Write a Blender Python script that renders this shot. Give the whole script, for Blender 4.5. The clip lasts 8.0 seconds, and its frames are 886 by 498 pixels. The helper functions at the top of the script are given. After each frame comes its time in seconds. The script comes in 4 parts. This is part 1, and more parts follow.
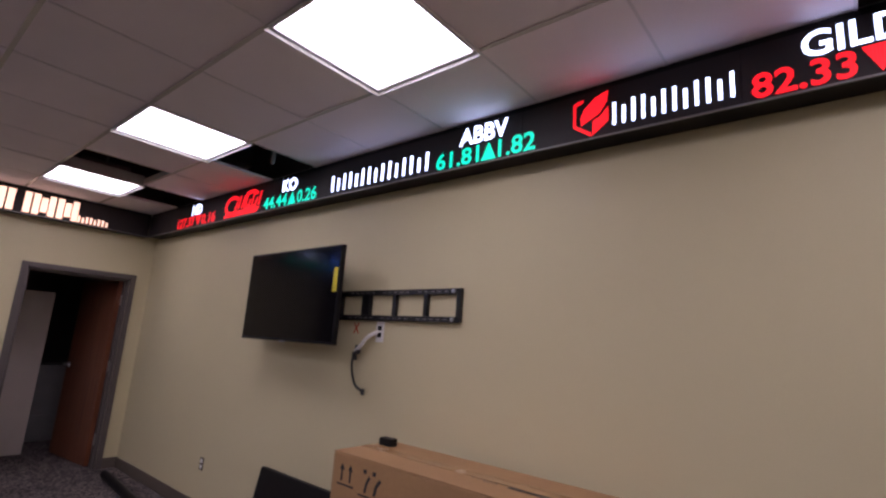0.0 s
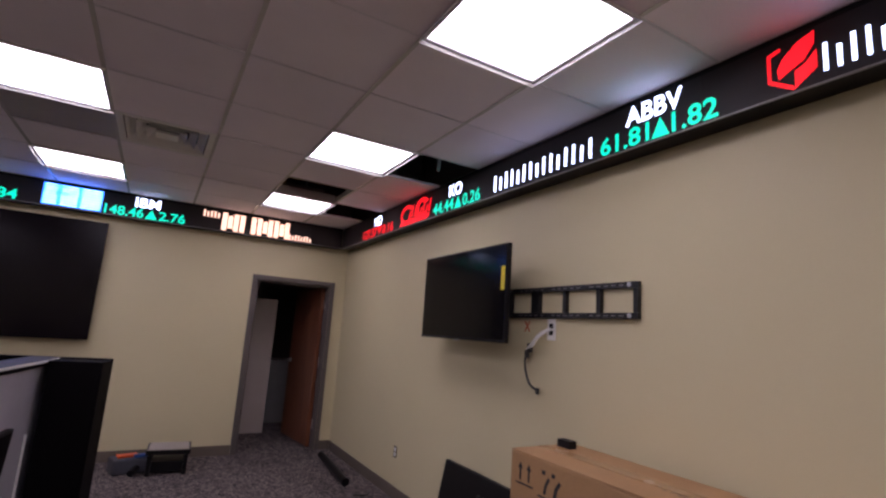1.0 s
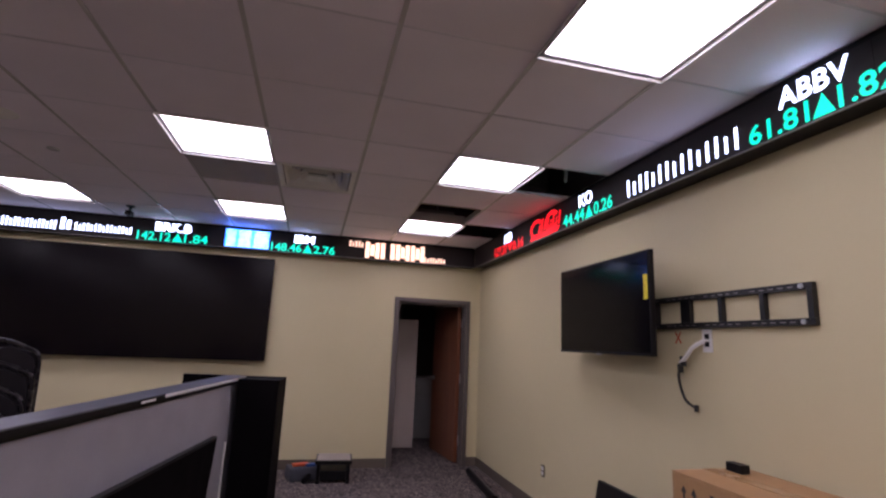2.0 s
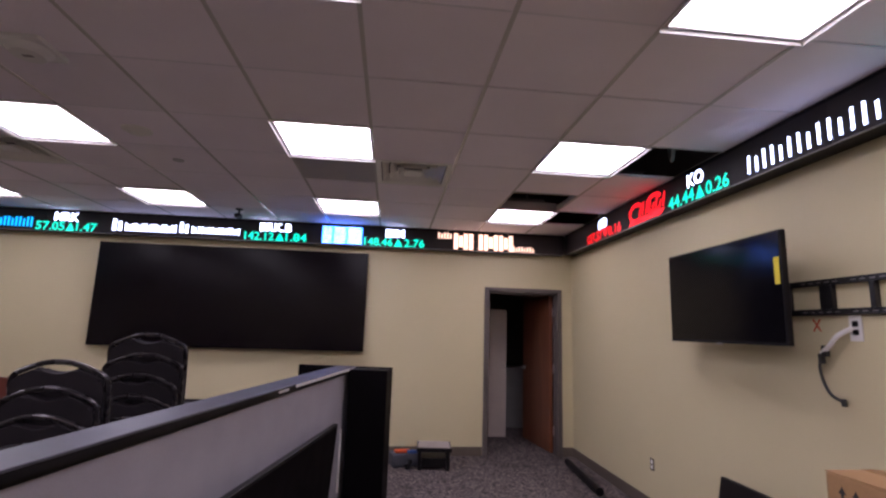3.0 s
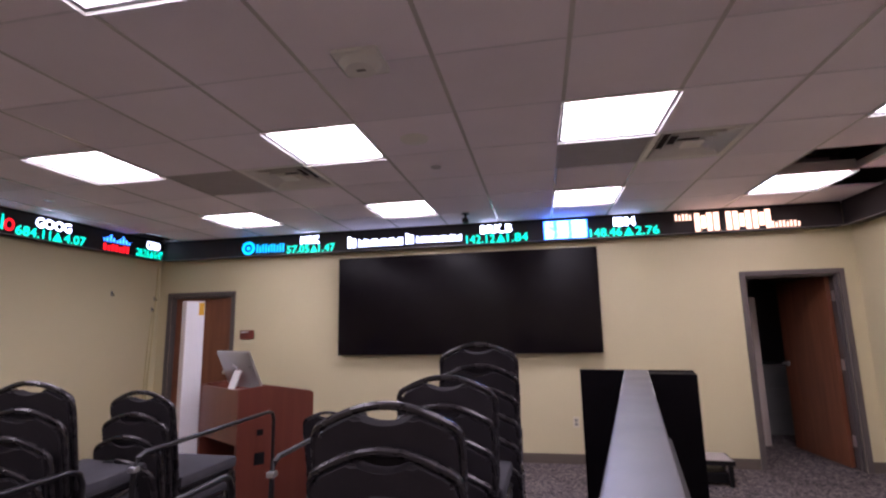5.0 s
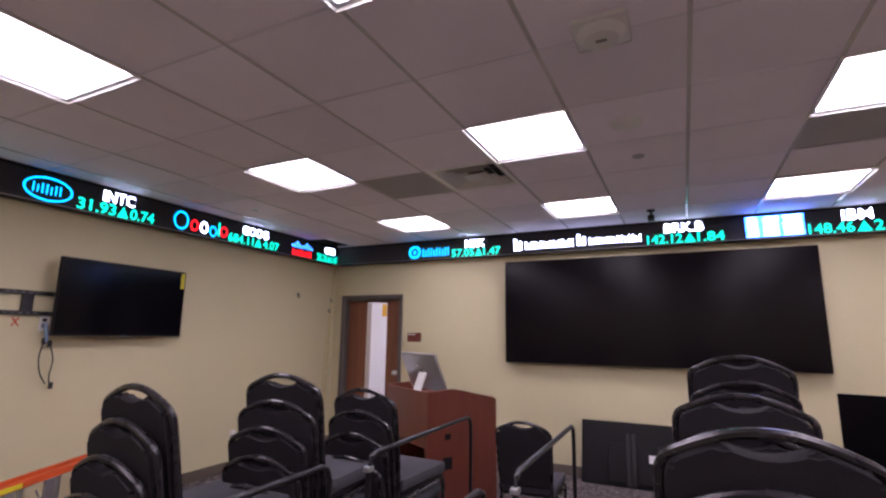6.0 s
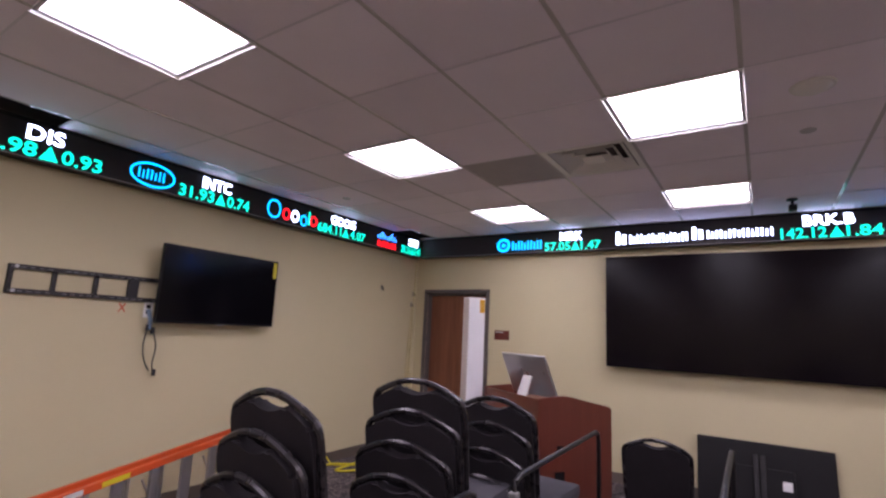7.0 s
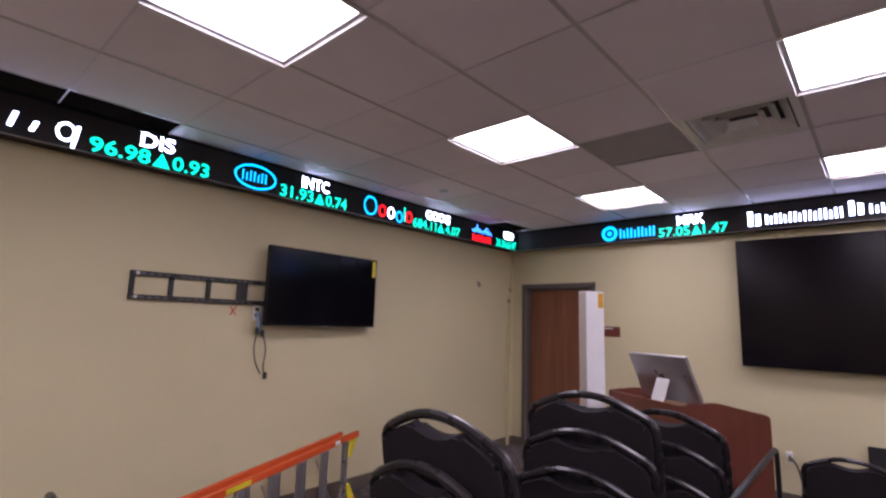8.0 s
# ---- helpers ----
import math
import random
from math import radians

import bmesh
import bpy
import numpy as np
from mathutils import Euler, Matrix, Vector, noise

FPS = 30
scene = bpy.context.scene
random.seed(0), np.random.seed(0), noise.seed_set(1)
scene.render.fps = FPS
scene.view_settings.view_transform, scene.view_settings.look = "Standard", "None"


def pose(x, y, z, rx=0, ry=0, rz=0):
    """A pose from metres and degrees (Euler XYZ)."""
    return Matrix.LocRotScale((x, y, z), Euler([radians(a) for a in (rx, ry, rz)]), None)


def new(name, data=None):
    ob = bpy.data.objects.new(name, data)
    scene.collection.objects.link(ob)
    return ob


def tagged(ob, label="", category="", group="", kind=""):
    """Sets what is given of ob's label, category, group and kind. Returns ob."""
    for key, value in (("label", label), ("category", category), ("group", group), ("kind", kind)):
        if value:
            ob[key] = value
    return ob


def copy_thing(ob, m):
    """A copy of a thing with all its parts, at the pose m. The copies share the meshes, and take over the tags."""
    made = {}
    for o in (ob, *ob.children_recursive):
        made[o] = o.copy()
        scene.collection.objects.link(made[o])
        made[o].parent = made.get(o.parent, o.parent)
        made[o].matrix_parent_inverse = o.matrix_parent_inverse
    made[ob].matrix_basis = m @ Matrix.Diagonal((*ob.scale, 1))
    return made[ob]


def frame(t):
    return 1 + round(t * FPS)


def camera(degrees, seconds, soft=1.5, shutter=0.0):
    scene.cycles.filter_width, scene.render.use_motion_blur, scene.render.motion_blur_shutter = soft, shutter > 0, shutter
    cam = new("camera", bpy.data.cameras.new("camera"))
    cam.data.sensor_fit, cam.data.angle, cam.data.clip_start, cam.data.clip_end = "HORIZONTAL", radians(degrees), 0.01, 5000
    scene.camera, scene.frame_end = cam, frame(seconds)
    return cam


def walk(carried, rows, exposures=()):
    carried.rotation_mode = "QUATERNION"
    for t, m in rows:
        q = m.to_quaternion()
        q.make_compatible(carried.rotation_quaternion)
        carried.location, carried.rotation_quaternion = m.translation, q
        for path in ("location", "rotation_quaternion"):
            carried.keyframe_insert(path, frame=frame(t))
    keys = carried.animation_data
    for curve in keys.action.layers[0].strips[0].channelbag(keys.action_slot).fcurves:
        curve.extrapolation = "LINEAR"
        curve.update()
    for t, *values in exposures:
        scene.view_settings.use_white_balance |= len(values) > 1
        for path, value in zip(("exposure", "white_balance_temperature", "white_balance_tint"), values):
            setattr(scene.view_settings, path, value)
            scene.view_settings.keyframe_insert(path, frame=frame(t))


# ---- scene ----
# Room: back wall with the video wall at y = 0, right-hand wall at x = 0, camera at negative y.
RX, LX, BY, CH = 0.0, -8.385, -9.2, 2.735

cam = camera(84.5, 8.0, soft=2.4)
PATH = [
    (0.0, pose(-2.142, -6.149, 1.505, 101.12, -3.80, -50.73)),
    (0.5, pose(-2.118, -6.122, 1.510, 99.79, -4.00, -41.00)),
    (1.0, pose(-2.089, -6.135, 1.493, 99.82, -3.81, -30.51)),
    (1.5, pose(-2.094, -6.156, 1.482, 100.78, -2.87, -21.73)),
    (2.0, pose(-2.115, -6.165, 1.483, 100.94, -2.42, -14.80)),
    (2.2, pose(-2.128, -6.169, 1.480, 100.99, -2.53, -12.33)),
    (3.3, pose(-2.442, -6.081, 1.490, 97.98, -0.93, -3.04)),
    (3.5, pose(-2.541, -6.053, 1.484, 97.20, -0.48, -0.24)),
    (4.0, pose(-2.748, -5.924, 1.481, 98.75, -2.01, 5.48)),
    (4.2, pose(-2.839, -5.855, 1.480, 98.65, -0.56, 6.72)),
    (5.3, pose(-3.458, -5.816, 1.500, 99.84, 1.22, 15.16)),
    (5.5, pose(-3.562, -5.812, 1.500, 100.05, 0.53, 19.61)),
    (6.0, pose(-3.815, -5.741, 1.482, 100.14, -0.77, 25.95)),
    (6.5, pose(-4.046, -5.646, 1.504, 99.15, -3.16, 33.27)),
    (7.0, pose(-4.303, -5.611, 1.496, 99.41, -2.72, 32.75)),
    (7.5, pose(-4.495, -5.588, 1.508, 98.73, -2.18, 35.50)),
    (8.0, pose(-4.696, -5.515, 1.504, 98.64, -1.73, 41.83)),
]
EXPOSURES = [(0, -0.20), (1.5, -0.08), (2.5, 0.14), (3.5, 0.35), (5.5, 0.72), (6.2, 0.74), (7, 0.67), (8, 0.64)]
walk(cam, PATH, EXPOSURES)

world = bpy.data.worlds.new("world")
scene.world = world
world.use_nodes = True
world.node_tree.nodes["Background"].inputs[0].default_value = (0.5, 0.55, 0.6, 1)
world.node_tree.nodes["Background"].inputs[1].default_value = 0.02
PANEL_LIGHT = 9.5     # the ceiling panels
LED_LIGHT = 4.5       # the ticker's diodes


# ---- materials ----
def material(name, colour, rough=0.6, metal=0.0, vary=0.12, scale=6.0, grain=90.0, bump=0.0, coat=0.0, spec=0.5, per_object=0.0):
    """Principled surface with colour variation at two scales and fine relief."""
    m = bpy.data.materials.new(name)
    m.use_nodes = True
    nt = m.node_tree
    n, link = nt.nodes, nt.links.new
    b = n["Principled BSDF"]
    b.inputs["Roughness"].default_value = rough
    b.inputs["Metallic"].default_value = metal
    b.inputs["Coat Weight"].default_value = coat
    b.inputs["Specular IOR Level"].default_value = spec
    co = n.new("ShaderNodeTexCoord")
    big = n.new("ShaderNodeTexNoise")
    big.inputs["Scale"].default_value, big.inputs["Detail"].default_value = scale, 4
    fine = n.new("ShaderNodeTexNoise")
    fine.inputs["Scale"].default_value, fine.inputs["Detail"].default_value = grain, 3
    link(co.outputs["Object"], big.inputs["Vector"])
    link(co.outputs["Object"], fine.inputs["Vector"])
    add = n.new("ShaderNodeMath")
    add.operation = "MULTIPLY_ADD"
    add.inputs[1].default_value = 0.45
    link(fine.outputs["Fac"], add.inputs[0])
    link(big.outputs["Fac"], add.inputs[2])
    ramp = n.new("ShaderNodeMapRange")
    ramp.inputs["From Min"].default_value, ramp.inputs["From Max"].default_value = 0.4, 1.05
    ramp.inputs["To Min"].default_value, ramp.inputs["To Max"].default_value = 1 - vary, 1 + vary
    link(add.outputs[0], ramp.inputs["Value"])
    last = ramp.outputs[0]
    if per_object:
        info = n.new("ShaderNodeObjectInfo")
        own = n.new("ShaderNodeMapRange")
        own.inputs["To Min"].default_value, own.inputs["To Max"].default_value = 1 - per_object, 1 + per_object
        link(info.outputs["Random"], own.inputs["Value"])
        mul = n.new("ShaderNodeMath")
        mul.operation = "MULTIPLY"
        link(last, mul.inputs[0])
        link(own.outputs[0], mul.inputs[1])
        last = mul.outputs[0]
    mix = n.new("ShaderNodeVectorMath")
    mix.operation = "SCALE"
    mix.inputs[0].default_value = colour
    link(last, mix.inputs["Scale"])
    link(mix.outputs[0], b.inputs["Base Color"])
    rr = n.new("ShaderNodeMapRange")
    rr.inputs["To Min"].default_value, rr.inputs["To Max"].default_value = max(0.02, rough - 0.08), min(1, rough + 0.08)
    link(big.outputs["Fac"], rr.inputs["Value"])
    link(rr.outputs[0], b.inputs["Roughness"])
    if bump:
        bp = n.new("ShaderNodeBump")
        bp.inputs["Strength"].default_value, bp.inputs["Distance"].default_value = bump, 0.002
        link(fine.outputs["Fac"], bp.inputs["Height"])
        link(bp.outputs[0], b.inputs["Normal"])
    return m


def wood(name, dark, light, rough=0.35, axis=2, stretch=14.0):
    """Wood with grain running along the given axis."""
    m = bpy.data.materials.new(name)
    m.use_nodes = True
    n, link = m.node_tree.nodes, m.node_tree.links.new
    b = n["Principled BSDF"]
    b.inputs["Roughness"].default_value = rough
    b.inputs["Coat Weight"].default_value = 0.15
    co, mp = n.new("ShaderNodeTexCoord"), n.new("ShaderNodeMapping")
    sc = [stretch, stretch, stretch]
    sc[axis] = 0.9
    mp.inputs["Scale"].default_value = sc
    a, c = n.new("ShaderNodeTexNoise"), n.new("ShaderNodeTexNoise")
    a.inputs["Scale"].default_value, a.inputs["Detail"].default_value, a.inputs["Distortion"].default_value = 1.2, 5, 0.6
    c.inputs["Scale"].default_value, c.inputs["Detail"].default_value = 6.0, 6
    link(co.outputs["Object"], mp.inputs["Vector"])
    link(mp.outputs[0], a.inputs["Vector"])
    link(mp.outputs[0], c.inputs["Vector"])
    s = n.new("ShaderNodeMath")
    s.operation = "MULTIPLY_ADD"
    s.inputs[1].default_value = 0.4
    link(c.outputs["Fac"], s.inputs[0])
    link(a.outputs["Fac"], s.inputs[2])
    r = n.new("ShaderNodeValToRGB")
    r.color_ramp.elements[0].position, r.color_ramp.elements[1].position = 0.45, 0.95
    r.color_ramp.elements[0].color, r.color_ramp.elements[1].color = (*dark, 1), (*light, 1)
    link(s.outputs[0], r.inputs["Fac"])
    link(r.outputs[0], b.inputs["Base Color"])
    return m


def carpet_material():
    m = bpy.data.materials.new("carpet")
    m.use_nodes = True
    n, link = m.node_tree.nodes, m.node_tree.links.new
    b = n["Principled BSDF"]
    b.inputs["Roughness"].default_value = 0.97
    b.inputs["Specular IOR Level"].default_value = 0.1
    co = n.new("ShaderNodeTexCoord")
    v = n.new("ShaderNodeTexVoronoi")
    v.inputs["Scale"].default_value = 58
    v.inputs["Randomness"].default_value = 1
    f = n.new("ShaderNodeTexNoise")
    f.inputs["Scale"].default_value, f.inputs["Detail"].default_value = 260, 2
    g = n.new("ShaderNodeTexNoise")
    g.inputs["Scale"].default_value, g.inputs["Detail"].default_value = 1.4, 3
    for t in (v, f, g):
        link(co.outputs["Object"], t.inputs["Vector"])
    sep = n.new("ShaderNodeSeparateColor")
    link(v.outputs["Color"], sep.inputs[0])
    r = n.new("ShaderNodeValToRGB")
    e = r.color_ramp.elements
    e[0].position, e[0].color = 0.0, (0.030, 0.025, 0.029, 1)
    e[1].position, e[1].color = 0.55, (0.088, 0.075, 0.075, 1)
    x = e.new(0.8)
    x.color = (0.178, 0.147, 0.136, 1)
    link(sep.outputs[0], r.inputs["Fac"])
    k = n.new("ShaderNodeMath")
    k.operation = "MULTIPLY_ADD"
    k.inputs[1].default_value, k.inputs[2].default_value = 0.7, 0.3
    link(f.outputs["Fac"], k.inputs[0])
    k2 = n.new("ShaderNodeMath")
    k2.operation = "ADD"
    link(k.outputs[0], k2.inputs[0])
    link(g.outputs["Fac"], k2.inputs[1])
    sc = n.new("ShaderNodeVectorMath")
    sc.operation = "SCALE"
    link(r.outputs[0], sc.inputs[0])
    link(k2.outputs[0], sc.inputs["Scale"])
    link(sc.outputs[0], b.inputs["Base Color"])
    bp = n.new("ShaderNodeBump")
    bp.inputs["Strength"].default_value, bp.inputs["Distance"].default_value = 0.8, 0.004
    link(f.outputs["Fac"], bp.inputs["Height"])
    link(bp.outputs[0], b.inputs["Normal"])
    return m


def tile_material():
    """Mineral-fibre ceiling tile: off-white with fine pinholes; each tile a little different."""
    m = material("ceiling_tile", (0.90, 0.835, 0.895), 0.9, vary=0.05, scale=2.0, grain=140, bump=0.25, spec=0.2)
    n, link = m.node_tree.nodes, m.node_tree.links.new
    b = n["Principled BSDF"]
    src = b.inputs["Base Color"].links[0].from_socket
    geo = n.new("ShaderNodeNewGeometry")
    mr = n.new("ShaderNodeMapRange")
    mr.inputs["To Min"].default_value, mr.inputs["To Max"].default_value = 0.94, 1.04
    link(geo.outputs["Random Per Island"], mr.inputs["Value"])
    sc = n.new("ShaderNodeVectorMath")
    sc.operation = "SCALE"
    link(src, sc.inputs[0])
    link(mr.outputs[0], sc.inputs["Scale"])
    link(sc.outputs[0], b.inputs["Base Color"])
    return m


def glowing(name, colour, strength, dots=False):
    m = bpy.data.materials.new(name)
    m.use_nodes = True
    n, link = m.node_tree.nodes, m.node_tree.links.new
    b = n["Principled BSDF"]
    b.inputs["Base Color"].default_value = (*[0.5 * c for c in colour], 1)
    b.inputs["Emission Color"].default_value = (*colour, 1)
    b.inputs["Emission Strength"].default_value = strength
    if dots:      # diodes on a 9 mm grid
        co = n.new("ShaderNodeTexCoord")
        v = n.new("ShaderNodeTexVoronoi")
        v.inputs["Scale"].default_value, v.inputs["Randomness"].default_value = 1 / 0.0095, 0
        link(co.outputs["Object"], v.inputs["Vector"])
        r = n.new("ShaderNodeMapRange")
        r.inputs["From Min"].default_value, r.inputs["From Max"].default_value = 0.30, 0.62
        r.inputs["To Min"].default_value, r.inputs["To Max"].default_value = strength, 0.35 * strength
        link(v.outputs["Distance"], r.inputs["Value"])
        link(r.outputs[0], b.inputs["Emission Strength"])
    return m


M_WALL = material("wall_paint", (0.60, 0.53, 0.330), 0.55, vary=0.035, scale=1.3, grain=160, bump=0.12, spec=0.35)
M_TILE = tile_material()
M_TEE = material("tee_paint", (0.60, 0.575, 0.565), 0.24, vary=0.05)
# dark colour standing in for shade above the ceiling and inside the vents
M_PLENUM = material("plenum_shade", (0.09, 0.075, 0.075), 0.9)
M_CARPET = carpet_material()
M_BASE = material("vinyl_base", (0.12, 0.095, 0.075), 0.5, vary=0.08)
M_FRAME = material("door_frame_paint", (0.105, 0.088, 0.083), 0.4, vary=0.08)
M_DOOR = wood("door_wood", (0.135, 0.043, 0.021), (0.22, 0.078, 0.037), 0.4)
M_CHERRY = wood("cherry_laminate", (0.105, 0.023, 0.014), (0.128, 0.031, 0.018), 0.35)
M_BLACK = material("black_plastic", (0.007, 0.006, 0.007), 0.46, vary=0.15, spec=0.2)
M_BLACKPANEL = material("black_laminate", (0.003, 0.0022, 0.003), 0.55, vary=0.1, spec=0.05)
M_GLOSS = material("screen_glass", (0.004, 0.0035, 0.005), 0.14, vary=0.05, spec=0.12)
M_WALLSCREEN = material("matt_screen", (0.0040, 0.0024, 0.0040), 0.20, vary=0.02, spec=0.17)
M_STEEL_BLACK = material("black_steel", (0.009, 0.008, 0.009), 0.38, metal=0.1, vary=0.2, scale=20)
M_TUBE = material("chair_tube", (0.034, 0.030, 0.032), 0.27, metal=0.55, vary=0.2, scale=15)
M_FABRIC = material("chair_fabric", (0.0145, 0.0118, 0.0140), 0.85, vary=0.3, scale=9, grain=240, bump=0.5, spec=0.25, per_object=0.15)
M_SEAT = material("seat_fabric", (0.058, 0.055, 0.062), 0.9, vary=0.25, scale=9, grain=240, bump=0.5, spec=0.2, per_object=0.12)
M_WHITE = material("white_plastic", (0.75, 0.74, 0.72), 0.45, vary=0.04)
M_WHITEBOARD = material("white_board", (0.78, 0.77, 0.78), 0.35, vary=0.03)
M_GREYPANEL = material("grey_fabric_panel", (0.36, 0.34, 0.375), 0.9, vary=0.08, grain=220, bump=0.3)
M_CAP = material("dark_laminate_cap", (0.045, 0.041, 0.058), 0.36, vary=0.05, scale=4, spec=0.7)
M_ALU = material("brushed_aluminium", (0.55, 0.55, 0.56), 0.3, metal=0.9, vary=0.08)
M_ORANGE = material("orange_fibreglass", (0.62, 0.085, 0.018), 0.45, vary=0.1)
M_YELLOW = material("yellow_plastic", (0.72, 0.60, 0.03), 0.5, vary=0.05)
M_AMBER = material("amber_paper", (0.74, 0.40, 0.03), 0.5, vary=0.05)
M_CARD = material("cardboard", (0.38, 0.218, 0.098), 0.70, vary=0.13, scale=3, grain=60, bump=0.15)
M_INK = material("black_ink", (0.03, 0.025, 0.022), 0.7)
M_TAPE = material("packing_tape", (0.37, 0.215, 0.10), 0.25, vary=0.1, spec=0.6)
M_GREY = material("grey_metal", (0.22, 0.21, 0.21), 0.45, metal=0.3, vary=0.1)
M_VENT = material("vent_enamel", (0.80, 0.78, 0.74), 0.4, vary=0.06)
M_LIGHTRIM = material("grey_enamel", (0.42, 0.40, 0.41), 0.35, vary=0.06)
M_GRILLE = material("return_grille", (0.40, 0.375, 0.375), 0.7, vary=0.08, grain=200, bump=0.4)
M_SIGN = material("brown_sign", (0.14, 0.03, 0.02), 0.4)
M_RED = material("red_ink", (0.5, 0.06, 0.02), 0.6)
M_BLUE = material("blue_plastic", (0.03, 0.08, 0.25), 0.4)
M_PALEBLUE = material("pale_blue_plastic", (0.22, 0.32, 0.45), 0.45)
# back room walls: the missing light is put into this dark colour
M_DARKROOM = material("unlit_room_shade", (0.11, 0.085, 0.085), 0.7, vary=0.08)
M_BEIGE = material("beige_enamel", (0.50, 0.43, 0.39), 0.45, vary=0.05)
M_TEE_X = material("cross_tee_paint", (0.74, 0.70, 0.75), 0.5, vary=0.05)
M_IVORY = material("ivory_plastic", (0.62, 0.55, 0.40), 0.45, vary=0.04)
M_CABLE = material("black_rubber", (0.02, 0.02, 0.02), 0.5)
M_CABLE_Y = material("yellow_cable", (0.62, 0.54, 0.30), 0.5)
M_PANEL = glowing("light_diffuser", (1.0, 0.90, 1.10), PANEL_LIGHT)
LED = {k: glowing("led_" + k, c, LED_LIGHT * s, True) for k, c, s in (
    ("white", (0.56, 0.63, 1.0), 2.3), ("green", (0.0, 0.72, 0.50), 0.60), ("red", (1.0, 0.008, 0.018), 0.62),
    ("blue", (0.03, 0.20, 1.0), 2.0), ("cyan", (0.0, 0.32, 0.85), 0.9), ("peach", (1.0, 0.60, 0.48), 0.75))}
M_LEDFACE = material("led_face", (0.026, 0.021, 0.022), 0.55, vary=0.1, grain=300, bump=0.4, spec=0.3)


# ---- mesh helpers ----
def box(bm, x0, x1, y0, y1, z0, z1, bevel=0.0, m=None):
    vs = [bm.verts.new((x, y, z)) for x in (x0, x1) for y in (y0, y1) for z in (z0, z1)]
    fs = [bm.faces.new([vs[i] for i in q]) for q in ((0, 1, 3, 2), (4, 6, 7, 5), (0, 4, 5, 1), (2, 3, 7, 6), (0, 2, 6, 4), (1, 5, 7, 3))]
    if m is not None:
        for v in vs:
            v.co = m @ v.co
    if bevel:
        es = {e for f in fs for e in f.edges}
        bmesh.ops.bevel(bm, geom=list(es), offset=bevel, segments=2, affect="EDGES", profile=0.6)


def boxed(x0, x1, y0, y1, z0, z1, bevel=0.0, m=None):
    bm = bmesh.new()
    box(bm, x0, x1, y0, y1, z0, z1, bevel, m)
    return bm


def tube(bm, pts, r, seg=8, closed=False, flat=1.0):
    """A round bar swept along a polyline."""
    pts = [Vector(p) for p in pts]
    n, rings = len(pts), []
    up = Vector((0.13, 0.31, 0.94)).normalized()
    for i, p in enumerate(pts):
        a = pts[(i - 1) % n] if (closed or i) else p
        b = pts[(i + 1) % n] if (closed or i < n - 1) else p
        t = (b - a).normalized()
        s = t.cross(up)
        if s.length < 0.05:
            s = t.cross(Vector((1, 0, 0)))
        s.normalize()
        u = s.cross(t)
        rings.append([bm.verts.new(p + r * (math.cos(k * math.tau / seg) * s + flat * math.sin(k * math.tau / seg) * u)) for k in range(seg)])
    for i in range(n if closed else n - 1):
        q, w = rings[i], rings[(i + 1) % n]
        for k in range(seg):
            bm.faces.new((q[k], q[(k + 1) % seg], w[(k + 1) % seg], w[k]))
    if not closed:
        bm.faces.new(rings[0][::-1])
        bm.faces.new(rings[-1])


def tubed(pts, r, seg=8, closed=False):
    bm = bmesh.new()
    tube(bm, pts, r, seg, closed)
    return bm


def disc(bm, c, r, h, seg=24, axis="z", top=None):
    """A short cylinder or cone from c along the axis."""
    c = Vector(c)
    ax = {"x": Vector((1, 0, 0)), "y": Vector((0, 1, 0)), "z": Vector((0, 0, 1))}[axis]
    s = Vector((0, 1, 0)) if axis == "x" else Vector((1, 0, 0))
    u = ax.cross(s)
    rr = r if top is None else top
    lo = [bm.verts.new(c + r * (math.cos(a) * s + math.sin(a) * u)) for a in (k * math.tau / seg for k in range(seg))]
    hi = [bm.verts.new(c + h * ax + rr * (math.cos(a) * s + math.sin(a) * u)) for a in (k * math.tau / seg for k in range(seg))]
    bm.faces.new(lo[::-1])
    bm.faces.new(hi)
    for k in range(seg):
        bm.faces.new((lo[k], lo[(k + 1) % seg], hi[(k + 1) % seg], hi[k]))


def prism(bm, outline, y0, y1, m=None, bevel=0.0):
    """A polygon in the xz plane, given depth along y."""
    a = [bm.verts.new((x, y0, z)) for x, z in outline]
    b = [bm.verts.new((x, y1, z)) for x, z in outline]
    f0, f1 = bm.faces.new(a), bm.faces.new(b[::-1])
    n = len(a)
    for i in range(n):
        bm.faces.new((a[i], b[i], b[(i + 1) % n], a[(i + 1) % n]))
    if bevel:
        es = list(set(f0.edges) | set(f1.edges))
        bmesh.ops.bevel(bm, geom=es, offset=bevel, segments=2, affect="EDGES")
    if m is not None:
        for v in (bm.verts if bevel else a + b):
            v.co = m @ v.co


def mesh_of(name, bm, mat, smooth=False):
    bmesh.ops.recalc_face_normals(bm, faces=bm.faces)
    me = bpy.data.meshes.new(name)
    bm.to_mesh(me)
    bm.free()
    me.materials.append(mat)
    if smooth:
        for p in me.polygons:
            p.use_smooth = True
        me.set_sharp_from_angle(angle=radians(38))
    return me


def part(name, bm, mat, parent=None, label="", smooth=False):
    ob = new(name, mesh_of(name, bm, mat, smooth))
    if parent is not None:
        ob.parent = parent
    if label:
        ob["label"] = label
    return ob


def thing(name, m, label, category, group=""):
    ob = new(name)
    ob.empty_display_size = 0.1
    ob.matrix_basis = m
    return tagged(ob, label, category, group)


def structure(name, bm, mat, label, category):
    return tagged(part(name, bm, mat), label, category, kind="structure")


# ---- the large structure ----
G = 0.6096                                  # ceiling grid
GX, GY = -1.274, -1.369                     # a grid crossing

